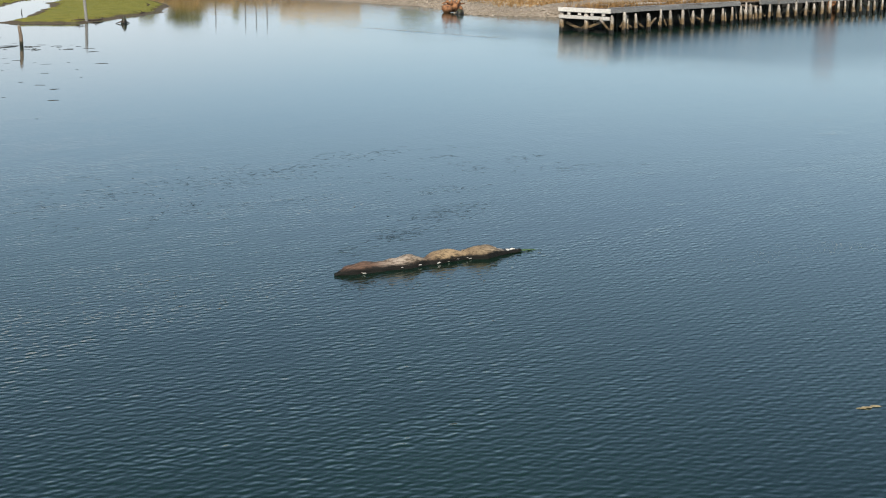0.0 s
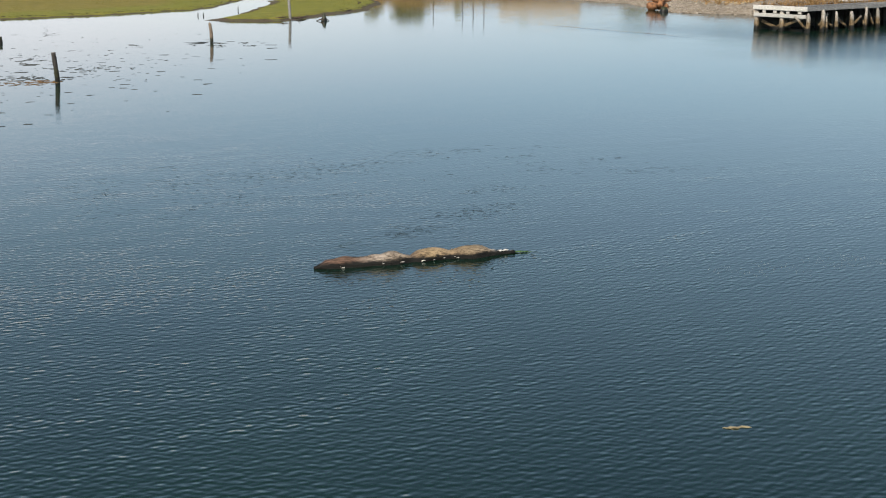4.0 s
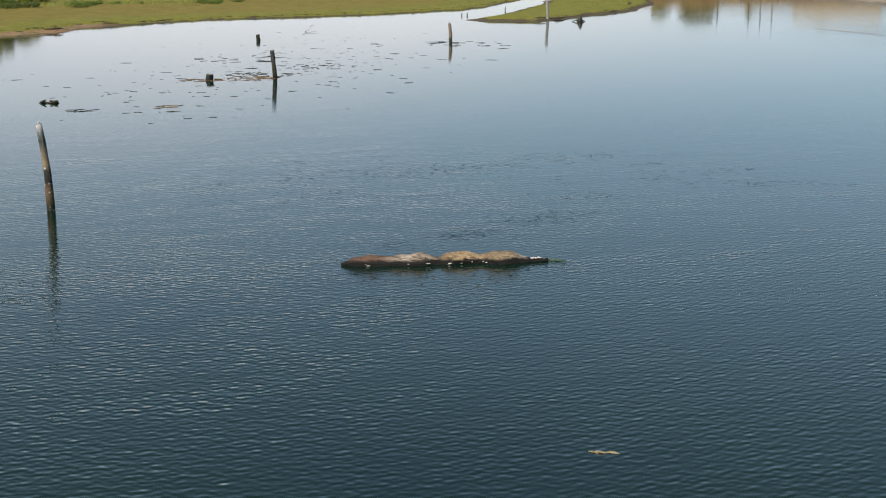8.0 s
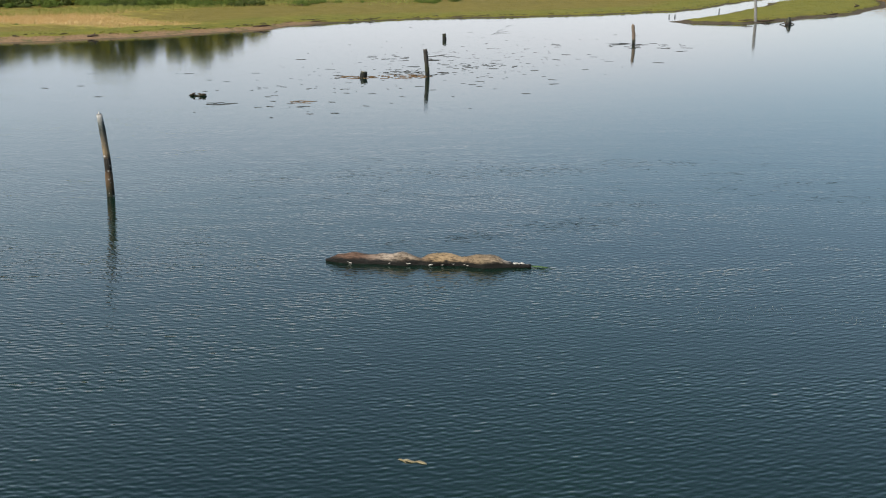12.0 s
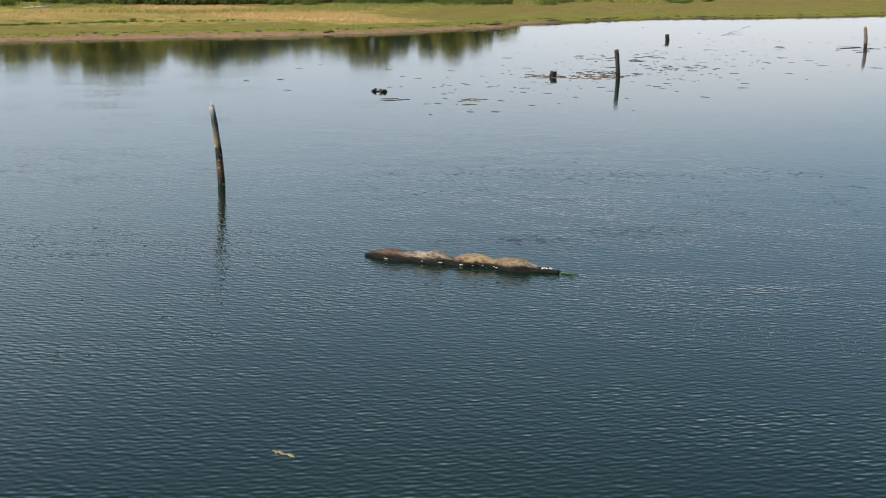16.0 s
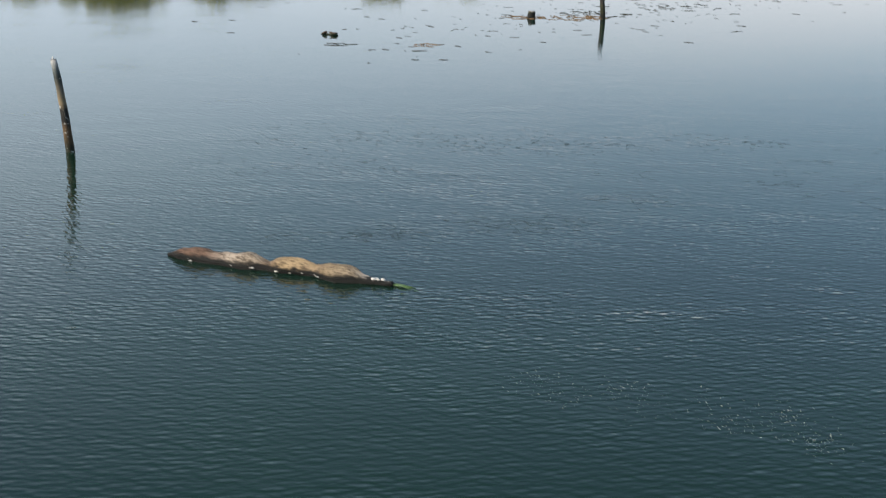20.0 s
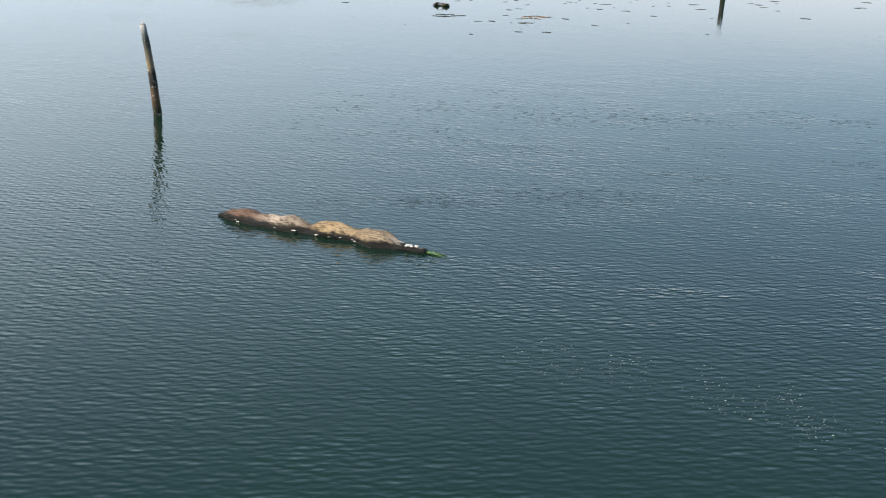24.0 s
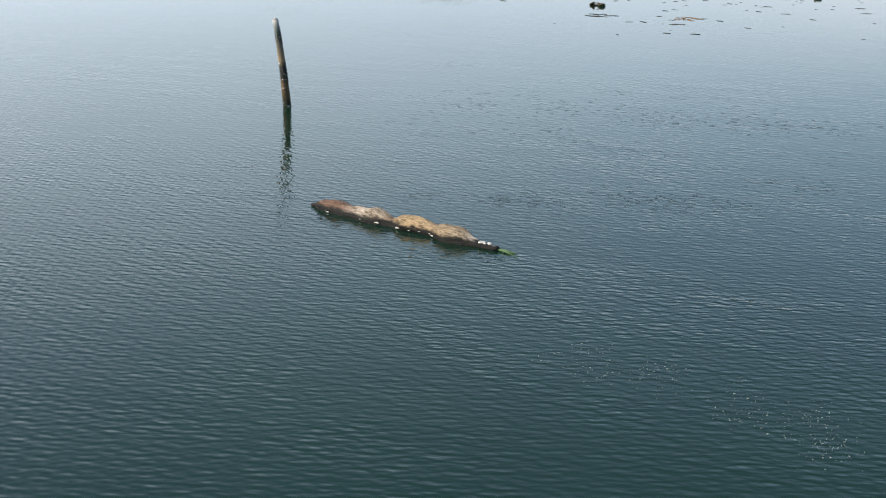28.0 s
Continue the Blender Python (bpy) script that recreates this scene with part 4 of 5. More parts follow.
def eelgrass():
    """Thin dark blades added in loose clumps to paint the dark of ruffled water."""
    r = random.Random(21)
    clumps = [(-1.9, 3.9, 1.1, 40), (-2.7, 3.7, 0.7, 16), (0.1, 5.8, 1.3, 34), (1.2, 6.2, 0.9, 18), (2.5, 7.0, 1.1, 26), (3.1, 10.2, 1.3, 22), (-4.7, 2.5, 0.8, 14),
              (-2.2, 17.0, 1.6, 30), (-0.3, 17.3, 1.8, 30), (3.4, 19.9, 1.8, 26), (5.9, 19.8, 1.6, 20), (-6.0, 16.2, 1.6, 26), (-4.0, 15.9, 1.5, 26), (-8.4, 15.2, 1.6, 20),
              (-3.4, 10.9, 1.6, 16), (-6.4, 11.0, 1.6, 16), (-12.0, 14.0, 2.0, 18), (9.5, 14.5, 1.8, 16), (12.0, 12.5, 1.8, 14)]
    for _ in range(46):
        x = r.uniform(-14, 14)
        clumps.append((x, r.uniform(9.0, 21.0) - 0.12 * abs(x), r.uniform(0.5, 1.6), r.randint(4, 9)))
    verts, faces = [], []
    for cx, cy, reach, n in clumps:
        for _ in range(int(1.5 * n)):
            x, y = cx + r.gauss(0, reach * 0.6), cy + r.gauss(0, reach * 0.42)
            a, long, wide = r.gauss(0.1, 0.35), r.uniform(0.10, 0.34), r.uniform(0.003, 0.008)
            bow, k = r.uniform(-0.12, 0.12), len(verts)
            for j in range(5):
                t = j / 4
                u, v = (t - 0.5) * long, bow * (1 - (2 * t - 1) ** 2)
                w, z = wide * (0.35 + 2.6 * t * (1 - t)), 0.010 * math.sin(math.pi * t) - 0.002
                for side in (-1, 0, 1):
                    p, q = u, v + w * side
                    verts.append((x + p * math.cos(a) - q * math.sin(a), y + p * math.sin(a) + q * math.cos(a), z + (0.002 if side == 0 else -0.001)))
            for j in range(4):
                for i in (0, 1):
                    o = k + 3 * j + i
                    faces.append((o, o + 3, o + 4, o + 1))
    tagged(meshed("eelgrass", raw_mesh("eelgrass", verts, faces), RIPPLE_MARK), "thin dark blades added in loose clumps as dark ripple marks", "seaweed", kind="stuff")


eelgrass()


def weed_fringe(name, at, material, label, n=14, reach=1.0, lean=0.0, seed=0):
    """Weed strands that trail from a post at the waterline."""
    r = random.Random(seed)
    root = thing(name, (*at, 0), 0, label, "seaweed")
    bm = bmesh.new()
    for i in range(n):
        a = r.uniform(0, 2 * math.pi)
        p = Vector((math.cos(a), math.sin(a), 0)) * 0.2
        e = Vector((math.cos(a) * reach * r.uniform(0.5, 1.2) + lean, math.sin(a) * reach * r.uniform(0.4, 1.1), 0.0))
        tube([p + Vector((0, 0, 0.03)), (p + e) / 2 + Vector((r.uniform(-0.3, 0.3), r.uniform(-0.3, 0.3), 0.012)), e], [0.022, 0.03, 0.012], 6, 0.3, i, True, bm, 0.35)
    part("strands", bm, material, root)


weed_raft("weed_raft", (-14.9, 57.3), (2.3, 1.9), 60, 0.12, RUST_WEED, "orange-brown weed scraps lying round a piling", 1)
weed_raft("weed_raft", (-18.2, 56.3), (1.7, 1.0), 36, 0.11, RUST_WEED, "orange-brown weed scraps lying round a piling", 2)
weed_raft("weed_raft", (-14.5, 59.8), (3.0, 2.6), 40, 0.12, WEED, "dark brown weed scraps lying behind a piling", 3)
weed_fringe("post_weed", (2.5, 91.0), ROOT_WOOD, "dark brown weed trailing from a post", 14, 1.3, -1.5, 3)

kelp = thing("kelp_scrap", (-0.82, -15.4, 0), -8, "torn tan kelp blade floating just at the surface", "kelp")
for i, (x, ln, w) in enumerate(((-0.12, 0.36, 0.055), (0.12, 0.30, 0.06), (-0.26, 0.20, 0.03))):
    bm = tube([(x - ln / 2, 0.02 * i, 0.0), (x - ln / 6, 0.03, 0.012), (x + ln / 5, -0.02, 0.012), (x + ln / 2, -0.04 * i, 0.0)], [0.012, w, w * 0.9, 0.01], 8, 0.3, i + 2, True, None, 0.25)
    part("blade", bm, KELP, kelp)


def flecks():
    """Tiny pale scraps in a drifting line."""
    r = random.Random(3)
    verts, faces = [], []
    knots = [r.random() for _ in range(16)]
    for i in range(900):
        t = min(1.0, max(0.0, r.choice(knots) + r.gauss(0, 0.03)))
        x = 5.2 + 9.2 * t + r.gauss(0, 0.25)
        y = -4.6 + 0.4 * math.sin(4 * t) + 0.5 * math.sin(37 * t) + r.gauss(0, 0.30)
        q, k = r.uniform(0.003, 0.0085) * (1.7 if r.random() < 0.06 else 1.0), len(verts)
        a = r.uniform(0, 3)
        for j in range(5):
            b = a + 2 * math.pi * j / 5
            verts.append((x + q * math.cos(b) * r.uniform(0.6, 1.5), y + q * math.sin(b), 0.006 + r.uniform(0, 0.012)))
        faces.append(tuple(range(k, k + 5)))
    tagged(meshed("drift_flecks", raw_mesh("drift_flecks", verts, faces), FLECK), "tiny pale flecks drifting on the water", "flotsam", kind="stuff")


flecks()


# ---- trees and bushes ----
def leaf_cloud(verts, faces, centre, radii, n, size, r):
    """Leaf blades in small sprays over an uneven lump."""
    for _ in range(n):
        d = Vector((r.gauss(0, 1), r.gauss(0, 1), r.gauss(0, 1))).normalized()
        q = r.uniform(0.72, 1.08)
        p = Vector(centre) + Vector((d.x * radii[0], d.y * radii[1], d.z * radii[2])) * q
        u = Vector((r.gauss(0, 1), r.gauss(0, 1), r.gauss(0, 0.6))).normalized()
        w = u.cross(d + Vector((0.1, 0.2, 0.5))).normalized()
        s = size * r.uniform(0.6, 1.4)
        k = len(verts)
        for a, b in ((-1, 0), (-0.1, -0.5), (1, 0), (0.1, 0.5)):
            verts.append(tuple(p + u * a * s + w * b * s))
        faces.append((k, k + 1, k + 2, k + 3))


def make_tree(h, spread_by, seed, leaves=6000, leaf=0.36, label="", bushy=False):
    r = random.Random(seed)
    root = thing("broadleaf_tree", (0, 0, 0), 0, label, "tree", "trees behind the marsh")
    th = h * (0.45 if not bushy else 0.3)
    part("trunk", tube([(0, 0, -0.4), (0.1, 0.05, th * 0.5), (0.05, -0.1, th), (0.1, 0, h * 0.75)], [0.03 * h, 0.025 * h, 0.02 * h, 0.008 * h], 9, 0.12, seed), BARK, root)
    lumps = []
    for i in range(13):
        a = r.uniform(0, 2 * math.pi)
        q = r.uniform(0.25, 0.75) * spread_by
        z = h * (r.uniform(0.10, 0.8) if bushy else r.uniform(0.2, 0.85))
        c = Vector((q * math.cos(a), q * math.sin(a), z))
        lumps.append((c, r.uniform(0.24, 0.4) * spread_by))
        if i < 6:
            part("limb", tube([(0.05, 0, th * 0.7), (c.x * 0.5, c.y * 0.5, (th * 0.7 + z) / 2 + 0.2), tuple(c)], [0.015 * h, 0.010 * h, 0.004 * h], 6, 0.1, i + seed), BARK, root)
    lumps.append((Vector((0.1, 0, h * 0.86)), 0.32 * spread_by))
    lumps.append((Vector((0, 0, h * 0.55)), 0.55 * spread_by))
    verts, faces = [], []
    for c, q in lumps:
        leaf_cloud(verts, faces, c, (q, q, min(q * 0.8, h * 0.2)), leaves // len(lumps), leaf, r)
    meshed("crown", raw_mesh("crown", verts, faces), LEAF, root, "", False)
    return root


TREE_LABEL = "dark green broadleaf tree with a dense uneven crown"
trees = [make_tree(8.0, 4.2, 21, label=TREE_LABEL), make_tree(8.0, 3.4, 22, label=TREE_LABEL), make_tree(6.0, 3.6, 23, label=TREE_LABEL, bushy=True),
         make_tree(6.0, 4.2, 24, label=TREE_LABEL, bushy=True), make_tree(7.0, 3.0, 25, label=TREE_LABEL)]
PLACES = [(3, -128.0, 141, 9.9, 0.9), (2, -123.0, 142, 9.4, 0.85), (2, -98.5, 153, 6.4, 1.1), (3, -95.5, 155, 5.8, 1.1), (2, -78.5, 165, 6.4, 1.1), (3, -91.0, 157, 5.6, 1.1), (1, -106, 142, 8.4, 1.0), (2, -102.5, 144, 7.4, 0.9), (0, -84, 160, 9.4, 1.15), (1, -81, 163, 8.2, 1.0),
          (2, -87, 158, 7.0, 1.0), (3, -70.5, 166, 8.4, 0.9), (1, -74.5, 166, 8.3, 0.95), (3, -67, 168, 7.0, 0.85)]
rt = random.Random(8)
for i in range(26):
    t = i / 25
    PLACES.append((rt.choice((2, 3, 2, 4)), -190 + 96 * t + rt.uniform(-1.5, 1.5), 132 + 16 * t + 6 * math.sin(5 * t) + rt.uniform(-2, 3), (11.5 - 4.5 * min(1, t * 1.15)) * rt.uniform(0.82, 1.08), rt.uniform(0.75, 1.0)))
for i in range(40):
    t = i / 39
    PLACES.append((rt.choice((2, 3)), -178 + 84 * t + rt.uniform(-1, 1), 133 + 10 * t + 4 * math.sin(5 * t) + rt.uniform(-1, 2), rt.uniform(3.4, 5.4), rt.uniform(0.9, 1.3)))
for i in range(40):
    t = i / 39
    PLACES.append((rt.choice((2, 3, 4)), -146 + 62 * t + rt.uniform(-0.7, 0.7), 129 + 30 * t + 2.5 * math.sin(9 * t) + rt.uniform(-1, 1.5), rt.uniform(5.2, 8.4) * (1 - 0.2 * t), rt.uniform(0.55, 0.9)))
for i in range(6):
    PLACES.append((rt.choice((2, 3)), -97 + 7 * i, 156 + 2.4 * i + rt.uniform(-2, 2), rt.uniform(3.4, 4.8), rt.uniform(1.1, 1.4)))
PLACES += [(2, -142, 130, 5.0, 0.9), (3, -138.5, 128.5, 3.6, 0.8), (2, -147, 127, 5.5, 0.9)]
# Trees across the channel, beyond the far shore.
PLACES += [(0, 68, 236, 6.6, 1.35), (1, 60, 238, 5.6, 1.0), (2, 79, 234, 5.0, 0.7), (4, 100, 246, 7.0, 1.1), (3, 126, 236, 6.5, 1.2), (3, 148, 232, 6.0, 1.2), (0, 170, 240, 8.0, 1.2)]


def hedge_line(x):
    """Where the hedge's foot runs along the back of the marsh."""
    return float(np.interp(x, (-160, -145, -131, -117, -107.5, -100, -94, -86), (153, 149, 144, 140.5, 140, 147, 152.5, 156)))


used = set()
for kind, x, y, h, wide in PLACES:
    if x < -88:
        y, h, wide = max(y, hedge_line(x) + 3.2), h * 1.12, wide * 1.25
    base = trees[kind]
    tall = (8.0, 8.0, 6.0, 6.0, 7.0)[kind]
    m = pose(x, y, height(x, y), 0, 0, (x * 37 + y * 11) % 360)
    one = base if kind not in used else copy_thing(base, m)
    used.add(kind)
    one.matrix_basis = m
    one.scale = (wide * h / tall, wide * h / tall, h / tall)


def make_bush(seed, h, material, label):
    r = random.Random(seed)
    root = thing("bramble_bush", (0, 0, 0), 0, label, "bush", "bushes on the bank")
    bm = bmesh.new()
    verts, faces = [], []
    for i in range(11):
        a, q = r.uniform(0, 6.3), r.uniform(0, 1.5)
        c = Vector((1.6 * q * math.cos(a), q * math.sin(a), h * r.uniform(0.15, 0.75) * (1.2 - 0.4 * q)))
        tube([(c.x * 0.3, c.y * 0.3, -0.1), tuple(c)], [0.04, 0.015], 5, 0, i, True, bm)
        leaf_cloud(verts, faces, c, (0.55, 0.55, 0.34 * h), 100, 0.11, r)
    part("stems", bm, BARK, root)
    meshed("foliage", raw_mesh("foliage", verts, faces), material, root, "", False)
    return root


bushes = [make_bush(31, 1.1, BUSH_LEAF, "low yellow-green bramble bush on the bank"), make_bush(32, 1.0, HEDGE_LEAF, "low dark green bush on the bank"), make_bush(33, 1.4, BUSH_LEAF, "low yellow-green bramble bush on the bank")]
SPOTS = []
for i in range(70):
    t = rt.random() ** 1.4
    SPOTS.append((rt.choice((1, 1, 1, 0)), -108 + 15 * t + rt.uniform(-0.8, 0.8), 88.5 + 12 * t ** 1.2 + rt.gauss(0, 0.8), rt.uniform(0.14, 0.38) * (1 - 0.4 * t)))
for i in range(50):
    t = rt.random() ** 1.3
    SPOTS.append((rt.choice((0, 2, 0, 1)), -94 + 24 * t + rt.uniform(-1, 1), 100 + 10 * t + rt.gauss(0, 0.9), rt.uniform(0.12, 0.30) * (1 - 0.35 * t)))
for i in range(52):
    t = rt.random()
    SPOTS.append((rt.choice((0, 2, 0, 2, 1)), -142 + 94 * t + rt.uniform(-2, 2), 131 + 22 * t ** 0.6 + 9 * max(0, t - 0.5) + rt.uniform(-2, 3), rt.uniform(0.5, 1.5)))
for i in range(16):
    t = rt.random() ** 1.6
    SPOTS.append((rt.choice((0, 2)), -52 + 36 * t + rt.uniform(-2, 2), 163 + 14 * t + rt.uniform(-2, 2), rt.uniform(0.3, 0.7)))
for i in range(14):
    t = rt.random()
    SPOTS.append((rt.choice((0, 2)), -134 + 9 * t, 107 + 12 * rt.random() * (1 - t * 0.5), rt.uniform(0.9, 1.6)))
for i in range(26):
    SPOTS.append((rt.choice((0, 2, 2)), -88 + 30 * rt.random(), 152 + 5 * rt.random(), rt.uniform(0.5, 1.1)))
for i in range(74):
    x = -146 + 56 * i / 73 + rt.uniform(-0.5, 0.5)
    SPOTS.append((1, x, hedge_line(x) + rt.uniform(0.0, 1.6), rt.uniform(1.3, 2.4)))
used = set()
for kind, x, y, k in SPOTS:
    m = pose(x, y, height(x, y) - 0.05, 0, 0, (x * 53) % 360)
    one = bushes[kind] if kind not in used else copy_thing(bushes[kind], m)
    used.add(kind)
    one.matrix_basis = m
    one.scale = (k, k, k)


# ---- grass ----
def tufts(name, n, box, keep, size, material, label, seed):
    """Short blades in tufts where keep() allows them."""
    r = np.random.RandomState(seed)
    x, y = r.uniform(box[0], box[1], n), r.uniform(box[2], box[3], n)
    z, turf_, dry_, gravel_ = land(x, y)[:4]
    ok = keep(x, y, z, turf_, dry_, gravel_) > r.uniform(0, 1, n)
    x, y, z = x[ok], y[ok], z[ok]
    n = len(x)
    verts, faces = np.zeros((n, 4, 3, 3)), None
    for b in range(4):
        a, ln = r.uniform(0, 2 * np.pi, n), size * r.uniform(0.5, 1.3, n)
        ox, oy = x + r.normal(0, size * 0.45, n), y + r.normal(0, size * 0.45, n)
        w = size * r.uniform(0.10, 0.2, n)
        verts[:, b, 0] = np.stack([ox - w * np.sin(a), oy + w * np.cos(a), z - 0.05], -1)
        verts[:, b, 1] = np.stack([ox + w * np.sin(a), oy - w * np.cos(a), z - 0.05], -1)
        verts[:, b, 2] = np.stack([ox + ln * 0.5 * np.cos(a), oy + ln * 0.5 * np.sin(a), z + ln], -1)
    faces = np.arange(n * 12).reshape(-1, 3)
    tagged(meshed(name, raw_mesh(name, verts.reshape(-1, 3).tolist(), faces.tolist()), material, None, "", False), label, "grass", kind="stuff")


tufts("marsh_grass", 52000, (-120, 48, 74, 190), lambda x, y, z, t, d, g: (t > 0.6) * (1 - d) * (z > 0.25) * 0.8 * (g < 0.1), 0.09, GRASS, "short olive-green salt marsh grass", 1)
tufts("dry_grass", 60000, (-125, -40, 100, 160), lambda x, y, z, t, d, g: (d > 0.3) * d, 0.22, STRAW, "tall straw-coloured dry grass", 2)
tufts("shore_grass", 16000, (44, 150, 96, 230), lambda x, y, z, t, d, g: (d > 0.5) * (z > 0.9) * (x < 150) * 1.0, 0.5, BROWN_STRAW, "brown dry grass behind the wharf", 3)
tufts("bank_edge_grass", 40000, (-110, 46, 74, 205), lambda x, y, z, t, d, g: ((t > 0.05) & (t < 0.99)) * 1.0 * (g < 0.1), 0.15, GRASS, "ragged green grass at the muddy edge", 4)
tufts("tall_weeds", 26000, (-150, -30, 118, 176), lambda x, y, z, t, d, g: np.maximum(np.exp(-((inside_by(BANK, x, y) - 43 + 5 * ripple(x, y, 0.2, 9)) / 5) ** 2), np.exp(-((x + 130) / 10) ** 2 - ((y - 135) / 6) ** 2)), 0.42, TALL_WEED, "tall yellow-green weeds below the trees", 6)
tufts("reeds", 14000, (44, 118, 204, 216), lambda x, y, z, t, d, g: (z > 0.1) * 1.0, 1.5, STRAW, "tall tan reeds along the far shore", 5)


# ---- shore details ----
rr = random.Random(14)
stones = [part("beach_rock", boulder(1.0, 60 + i, 0.6), ROCK) for i in range(4)]
for i in range(150):
    t = rr.random()
    ax, ay, bx, by = rr.choice(((77, 130, 86, 121), (86, 121, 95, 115), (85, 156, 80, 142), (84, 168, 85.5, 156), (77, 131, 80, 140)))
    x, y = ax + (bx - ax) * t, ay + (by - ay) * t
    q = rr.uniform(0.2, 2.8)
    x, y = x + 0.75 * q, y + 0.5 * q
    one = stones[i] if i < 4 else new("beach_rock", stones[i % 4].data)
    k = rr.uniform(0.12, 0.42)
    one.matrix_basis = pose(x, y, max(height(x, y), -0.1) + 0.1 * k, rr.uniform(-15, 15), rr.uniform(-15, 15), rr.uniform(0, 360)) @ Matrix.Diagonal((k, k, k, 1))
    tagged(one, "weathered beige-grey rock on a gravel beach", "rock", "rocks on the beach")


def pebbles():
    r = random.Random(17)
    verts, faces = [], []
    for i in range(9000):
        x, y = r.uniform(74, 108), r.uniform(108, 170)
        h = HEIGHTS(x, y)
        if not 0.02 < h < 1.5:
            continue
        q, k = r.uniform(0.06, 0.2) * (1.7 if r.random() < 0.12 else 1), len(verts)
        for dx, dy, dz in ((1, 0, 0), (0, 1, 0), (-1, 0, 0), (0, -1, 0), (0, 0, 0.8)):
            verts.append((x + dx * q * r.uniform(0.7, 1.2), y + dy * q * r.uniform(0.7, 1.2), h - 0.03 + dz * q))
        faces += [(k + a, k + b, k + 4) for a, b in ((0, 1), (1, 2), (2, 3), (3, 0))]
    tagged(meshed("pebbles", raw_mesh("pebbles", verts, faces), ROCK, None, "", False), "beige and grey beach pebbles", "gravel", kind="stuff")


def HEIGHTS(x, y):
    i, j = np.searchsorted(gx, x), np.searchsorted(gy, y)
    return float(zz[j, i])


pebbles()

snarl = thing("beach_root_mass", (78.3, 136.5, height(78.3, 136.5) - 0.1), 5, "orange-brown upturned root mass on the beach", "driftwood")
for i, (x, z, r) in enumerate(((-0.6, 0.35, 0.45), (0.1, 0.6, 0.5), (0.6, 0.3, 0.42))):
    bm = boulder(r, 90 + i, 0.9)
    bmesh.ops.transform(bm, matrix=pose(x, 0.1 * i, z, 20 * i, 0, 40 * i), verts=bm.verts)
    part("burl", bm, RUST, snarl)
for i in range(6):
    a = i * 1.05
    part("root_arm", tube([(0, 0, 0.5), (0.6 * math.cos(a), 0.3 * math.sin(a), 0.75 + 0.2 * (i % 2)), (1.1 * math.cos(a), 0.5 * math.sin(a), 0.8 + 0.4 * (i % 3))], [0.14, 0.1, 0.04], 7, 0.25, i), RUST, snarl)
snarl.scale = (2.0, 2.0, 1.9)
hulk = thing("beach_stump", (76.6, 131.6, height(76.6, 131.6) - 0.1), 0, "black waterlogged stump at the beach edge", "stump")
part("stump_body", tube([(0, 0, -0.2), (0, 0, 0.4), (0.1, 0, 0.9)], [0.75, 0.6, 0.4], 10, 0.3, 8), DARK_TIMBER, hulk)

# Driftwood and turf lumps along the marsh edge.
rd = random.Random(23)
# The three thinnest branches are added in place of the dark peat edge.
LOGS = [(-43.0, 112.4, 30, 2.2, 0.12), (-38.6, 123.6, 25, 2.2, 0.06), (-127.8, 127.5, 48, 4.6, 0.13), (-33.0, 129.9, 35, 1.6, 0.06), (20.4, 128.9, 40, 2.4, 0.10), (19.6, 127.9, -10, 1.8, 0.09),
        (17.2, 126.0, 15, 2.0, 0.09), (30.6, 143.4, 50, 2.2, 0.10), (36.6, 160.0, 65, 2.6, 0.12), (-21.5, 137.6, 15, 2.2, 0.07), (-57.8, 95.6, 30, 1.2, 0.14)]
for i, (x, y, turn, ln, r) in enumerate(LOGS):
    z = height(x, y)
    pale = i == 2
    one = thing("beached_branch", (x, y, z + r * 0.6), turn, "bleached pale fallen trunk in tall weeds" if pale else "dark driftwood branch stranded on the muddy edge, thinnest ones for peat", "driftwood", "driftwood on the bank")
    part("stem", tube([(-ln / 2, 0, 0), (-ln / 5, 0.12, 0.05), (ln / 5, -0.05, 0.12), (ln / 2, 0.1, 0.1 if not pale else 0.25)], [r, r * 0.95, r * 0.8, r * 0.45], 9, 0.15, i), PALE_TIMBER if pale else ROOT_WOOD, one)
    part("snapped_limb", tube([(0, 0, 0.05), (0.25, 0.3, 0.3), (0.35, 0.55, 0.42)], [r * 0.5, r * 0.4, r * 0.2], 7, 0.15, i + 30), PALE_TIMBER if pale else ROOT_WOOD, one)
# Turf clods, darkened and drawn out to paint shadow dashes under the grass edge.
clods = [part("turf_clod", boulder(1.0, 80 + i, 0.55), plain("turf_clod", (0.035, 0.03, 0.018), (0.10, 0.085, 0.04), 3, 0.95)) for i in range(3)]
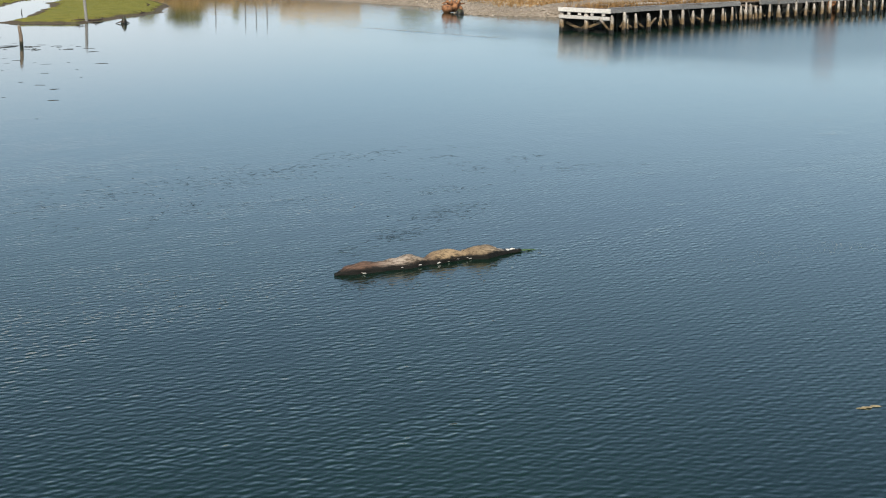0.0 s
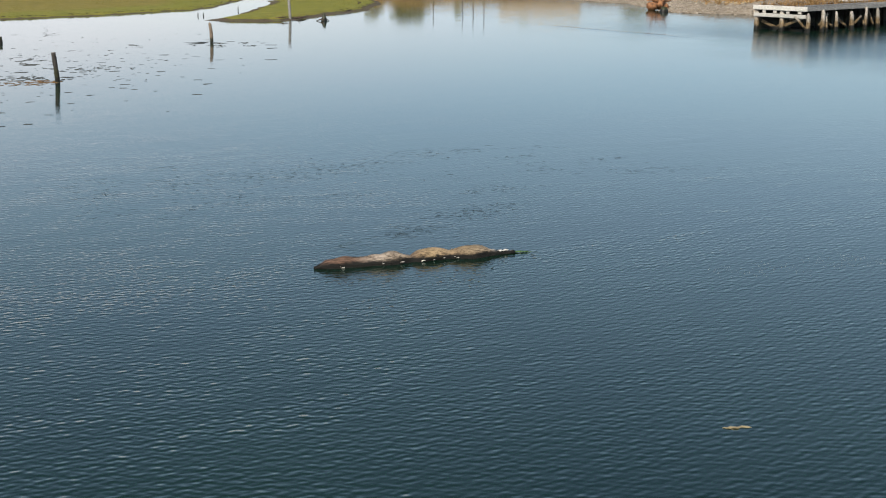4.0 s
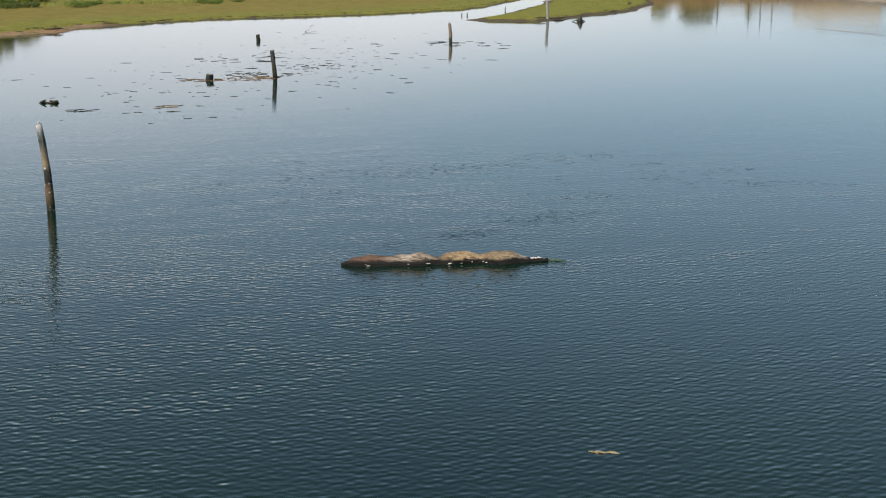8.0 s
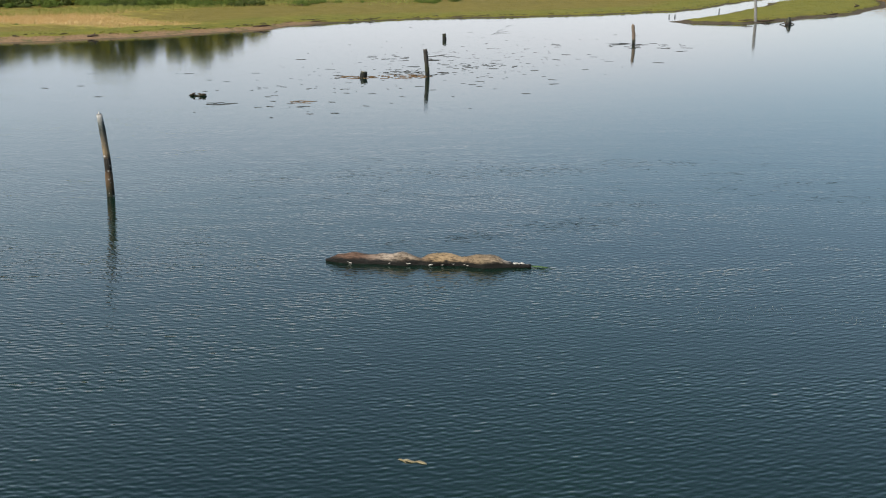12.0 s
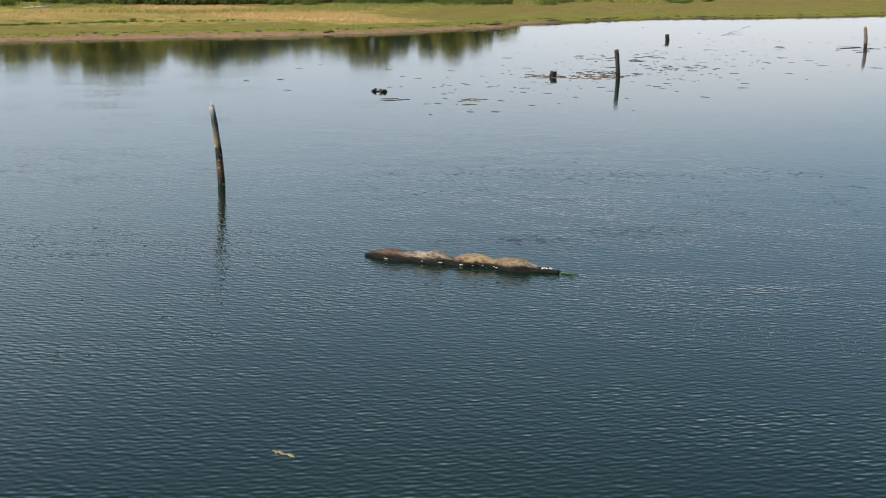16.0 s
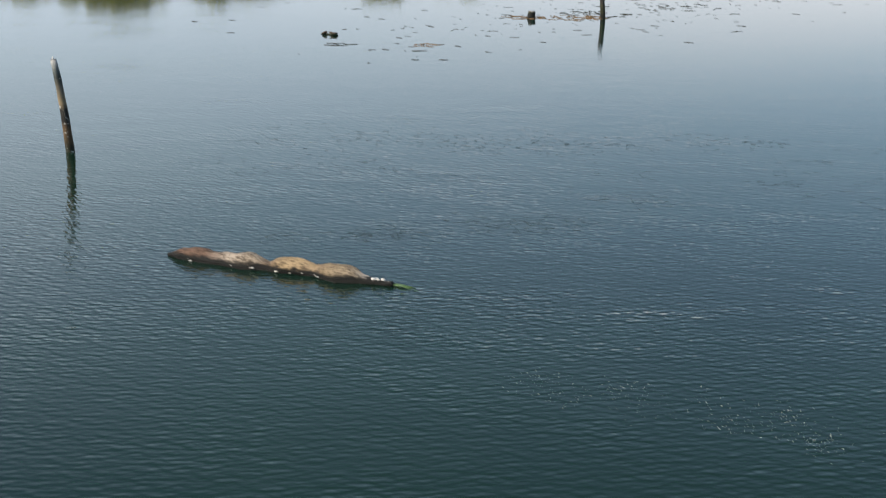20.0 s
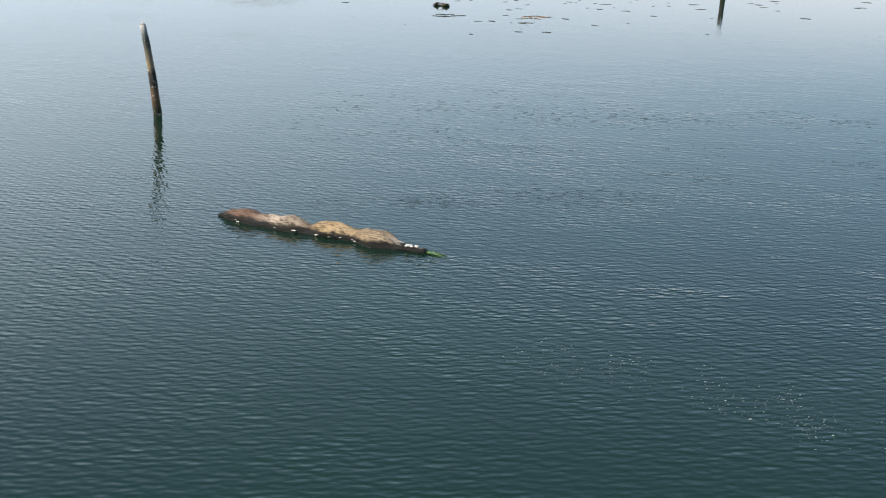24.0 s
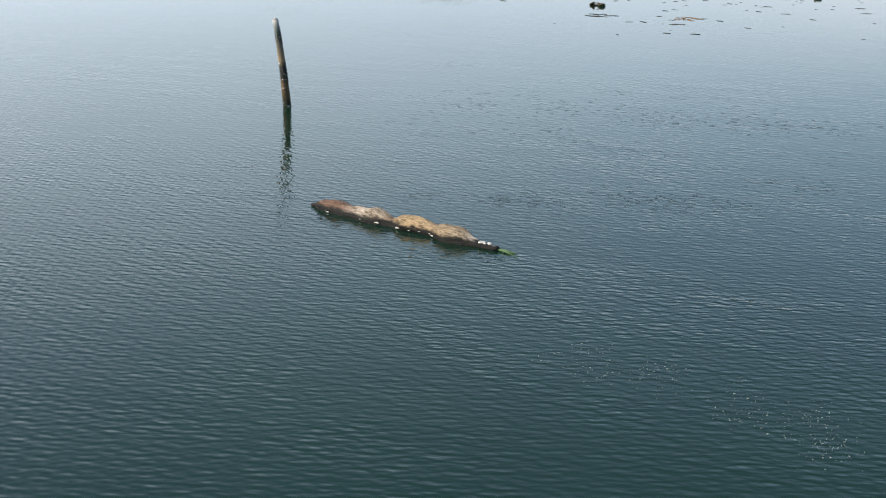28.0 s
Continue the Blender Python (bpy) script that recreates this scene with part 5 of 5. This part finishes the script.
for i in range(300):
    poly = BANK[2:22] if i < 230 else ISLAND[:13]
    j = rd.randrange(len(poly) - 1)
    t = rd.random()
    (ax, ay), (bx, by) = poly[j], poly[j + 1]
    n = Vector((-(by - ay), bx - ax, 0)).normalized()
    if i >= 230:
        n = -n if n.y < 0 else n
    inset = rd.uniform(0.8, 1.6) if (ax > -37 or i >= 230) else rd.gauss(1.0, 0.13) * float(np.interp(ax, (-70, -40), (4.0, 2.4)))
    x, y = ax + (bx - ax) * t + n.x * inset, ay + (by - ay) * t + n.y * inset
    k = rd.uniform(0.05, 0.13)
    one = clods[i] if i < 3 else new("turf_clod", clods[i % 3].data)
    one.matrix_basis = pose(x, y, height(x, y) + 0.15 * k, 0, 0, math.degrees(math.atan2(by - ay, bx - ax)) + rd.uniform(-25, 25)) @ Matrix.Diagonal((k * rd.uniform(1.2, 4.0), k, k * 0.9, 1))
    tagged(one, "slumped peaty turf clod, darkened for the bank's undercut shadow", "turf", "turf clods at the marsh edge")

# Things across the channel, mirrored in the water.
def far_shed():
    root = thing("waterfront_shed", (95.5, 224.5, height(95.5, 224.5)), -25, "long tan waterfront shed with a low tan roof", "building")
    board("wall", beam((17.5, 9.0, 4.4), (0, 0, 1.9), 0.04), TAN_WALL, root)
    bm = bmesh.new()
    prof = [(-5.1, 4.1), (0, 5.0), (5.1, 4.1), (5.1, 3.9), (0, 4.75), (-5.1, 3.9)]
    a = [bm.verts.new((-9.3, y, z)) for y, z in prof]
    b = [bm.verts.new((9.3, y, z)) for y, z in prof]
    for i in range(6):
        j = (i + 1) % 6
        bm.faces.new((a[i], a[j], b[j], b[i]))
    bm.faces.new(a[::-1])
    bm.faces.new(b)
    part("roof", bm, TAN_WALL, root, "low tan metal roof", False)


far_shed()
for i, (x, y, h) in enumerate(((63.7, 205.0, 6.0), (70.0, 205.0, 6.0), (72.4, 205.2, 5.8), (74.8, 205.3, 5.8))):
    one = thing("mooring_pole", (x, y, height(x, y)), 0, "tall thin grey mooring pole at the far shore", "pole", "mooring poles")
    part("shaft", tube([(0, 0, -0.6), (0.05, 0, h * 0.5), (0.0, 0.05, h)], [0.12, 0.11, 0.09], 8, 0.08, i), POST_WOOD, one)


tower = thing("steel_tower", (150.0, 126.0, height(150.0, 126.0)), 20, "rust-red cylindrical steel tower behind the wharf", "tower")
part("shell", tube([(0, 0, -0.2), (0, 0, 3), (0, 0, 6), (0, 0, 8.4)], [2.1, 2.0, 1.95, 1.9], 20, 0.01, 1), RUST, tower)
part("cap", tube([(0, 0, 8.4), (0, 0, 8.7), (0, 0, 9.1)], [2.0, 1.95, 0.3], 20, 0.0, 1), RUST, tower)


def deck_litter():
    """Dry stalks and blown straw that lie over the wharf's planks."""
    r = random.Random(41)
    verts, faces = [], []
    for i in range(9000):
        q, v = r.uniform(0.5, 118), r.uniform(1.0, 7.2)
        if r.random() > 0.35 + 0.65 * abs(math.sin(q * 0.21)):
            continue
        drift = 0.0 if q < 40 else -0.05 * (q - 38)
        v += drift
        x, y = 70.73 + 0.9306 * q - 0.3662 * v, 86.7 + 0.3662 * q + 0.9306 * v
        a, ln, k = r.uniform(0, 6.3), r.uniform(0.25, 0.7), len(verts)
        w = r.uniform(0.03, 0.07)
        dx, dy = math.cos(a), math.sin(a)
        verts += [(x - w * dy, y + w * dx, 2.9), (x + w * dy, y - w * dx, 2.9), (x + ln * dx, y + ln * dy, 2.95 + r.uniform(0.05, 0.85))]
        faces.append((k, k + 1, k + 2))
    tagged(meshed("deck_straw", raw_mesh("deck_straw", verts, faces), BROWN_STRAW, None, "", False), "brown dry stalks scattered over the wharf deck", "dry grass", kind="stuff")


deck_litter()


for i, (q, v, turn, ln, r) in enumerate(((9, 2.6, 6, 6.0, 0.16), (16, 3.4, -4, 7.5, 0.18), (22.5, 2.2, 3, 5.0, 0.13), (27, 4.0, 12, 6.5, 0.17), (5.5, 4.6, 70, 2.4, 0.2), (44, 3.0, 2, 8.0, 0.17), (58, 3.2, -5, 7.0, 0.16))):
    base = (70.73 + 0.9306 * q - 0.3662 * v, 86.7 + 0.3662 * q + 0.9306 * v, 2.92 + r * 0.8)
    one = thing("deck_log", base, 21.5 + turn, "weathered pale log lying among straw on the wharf deck", "log", "logs on the wharf")
    part("stem", tube([(-ln / 2, 0, 0), (-ln / 6, 0.1, 0.03), (ln / 6, -0.06, 0.0), (ln / 2, 0.05, 0.04)], [r, r * 0.95, r * 0.85, r * 0.6], 9, 0.15, i + 60), TIMBER if i % 2 else BROWN_TIMBER, one)
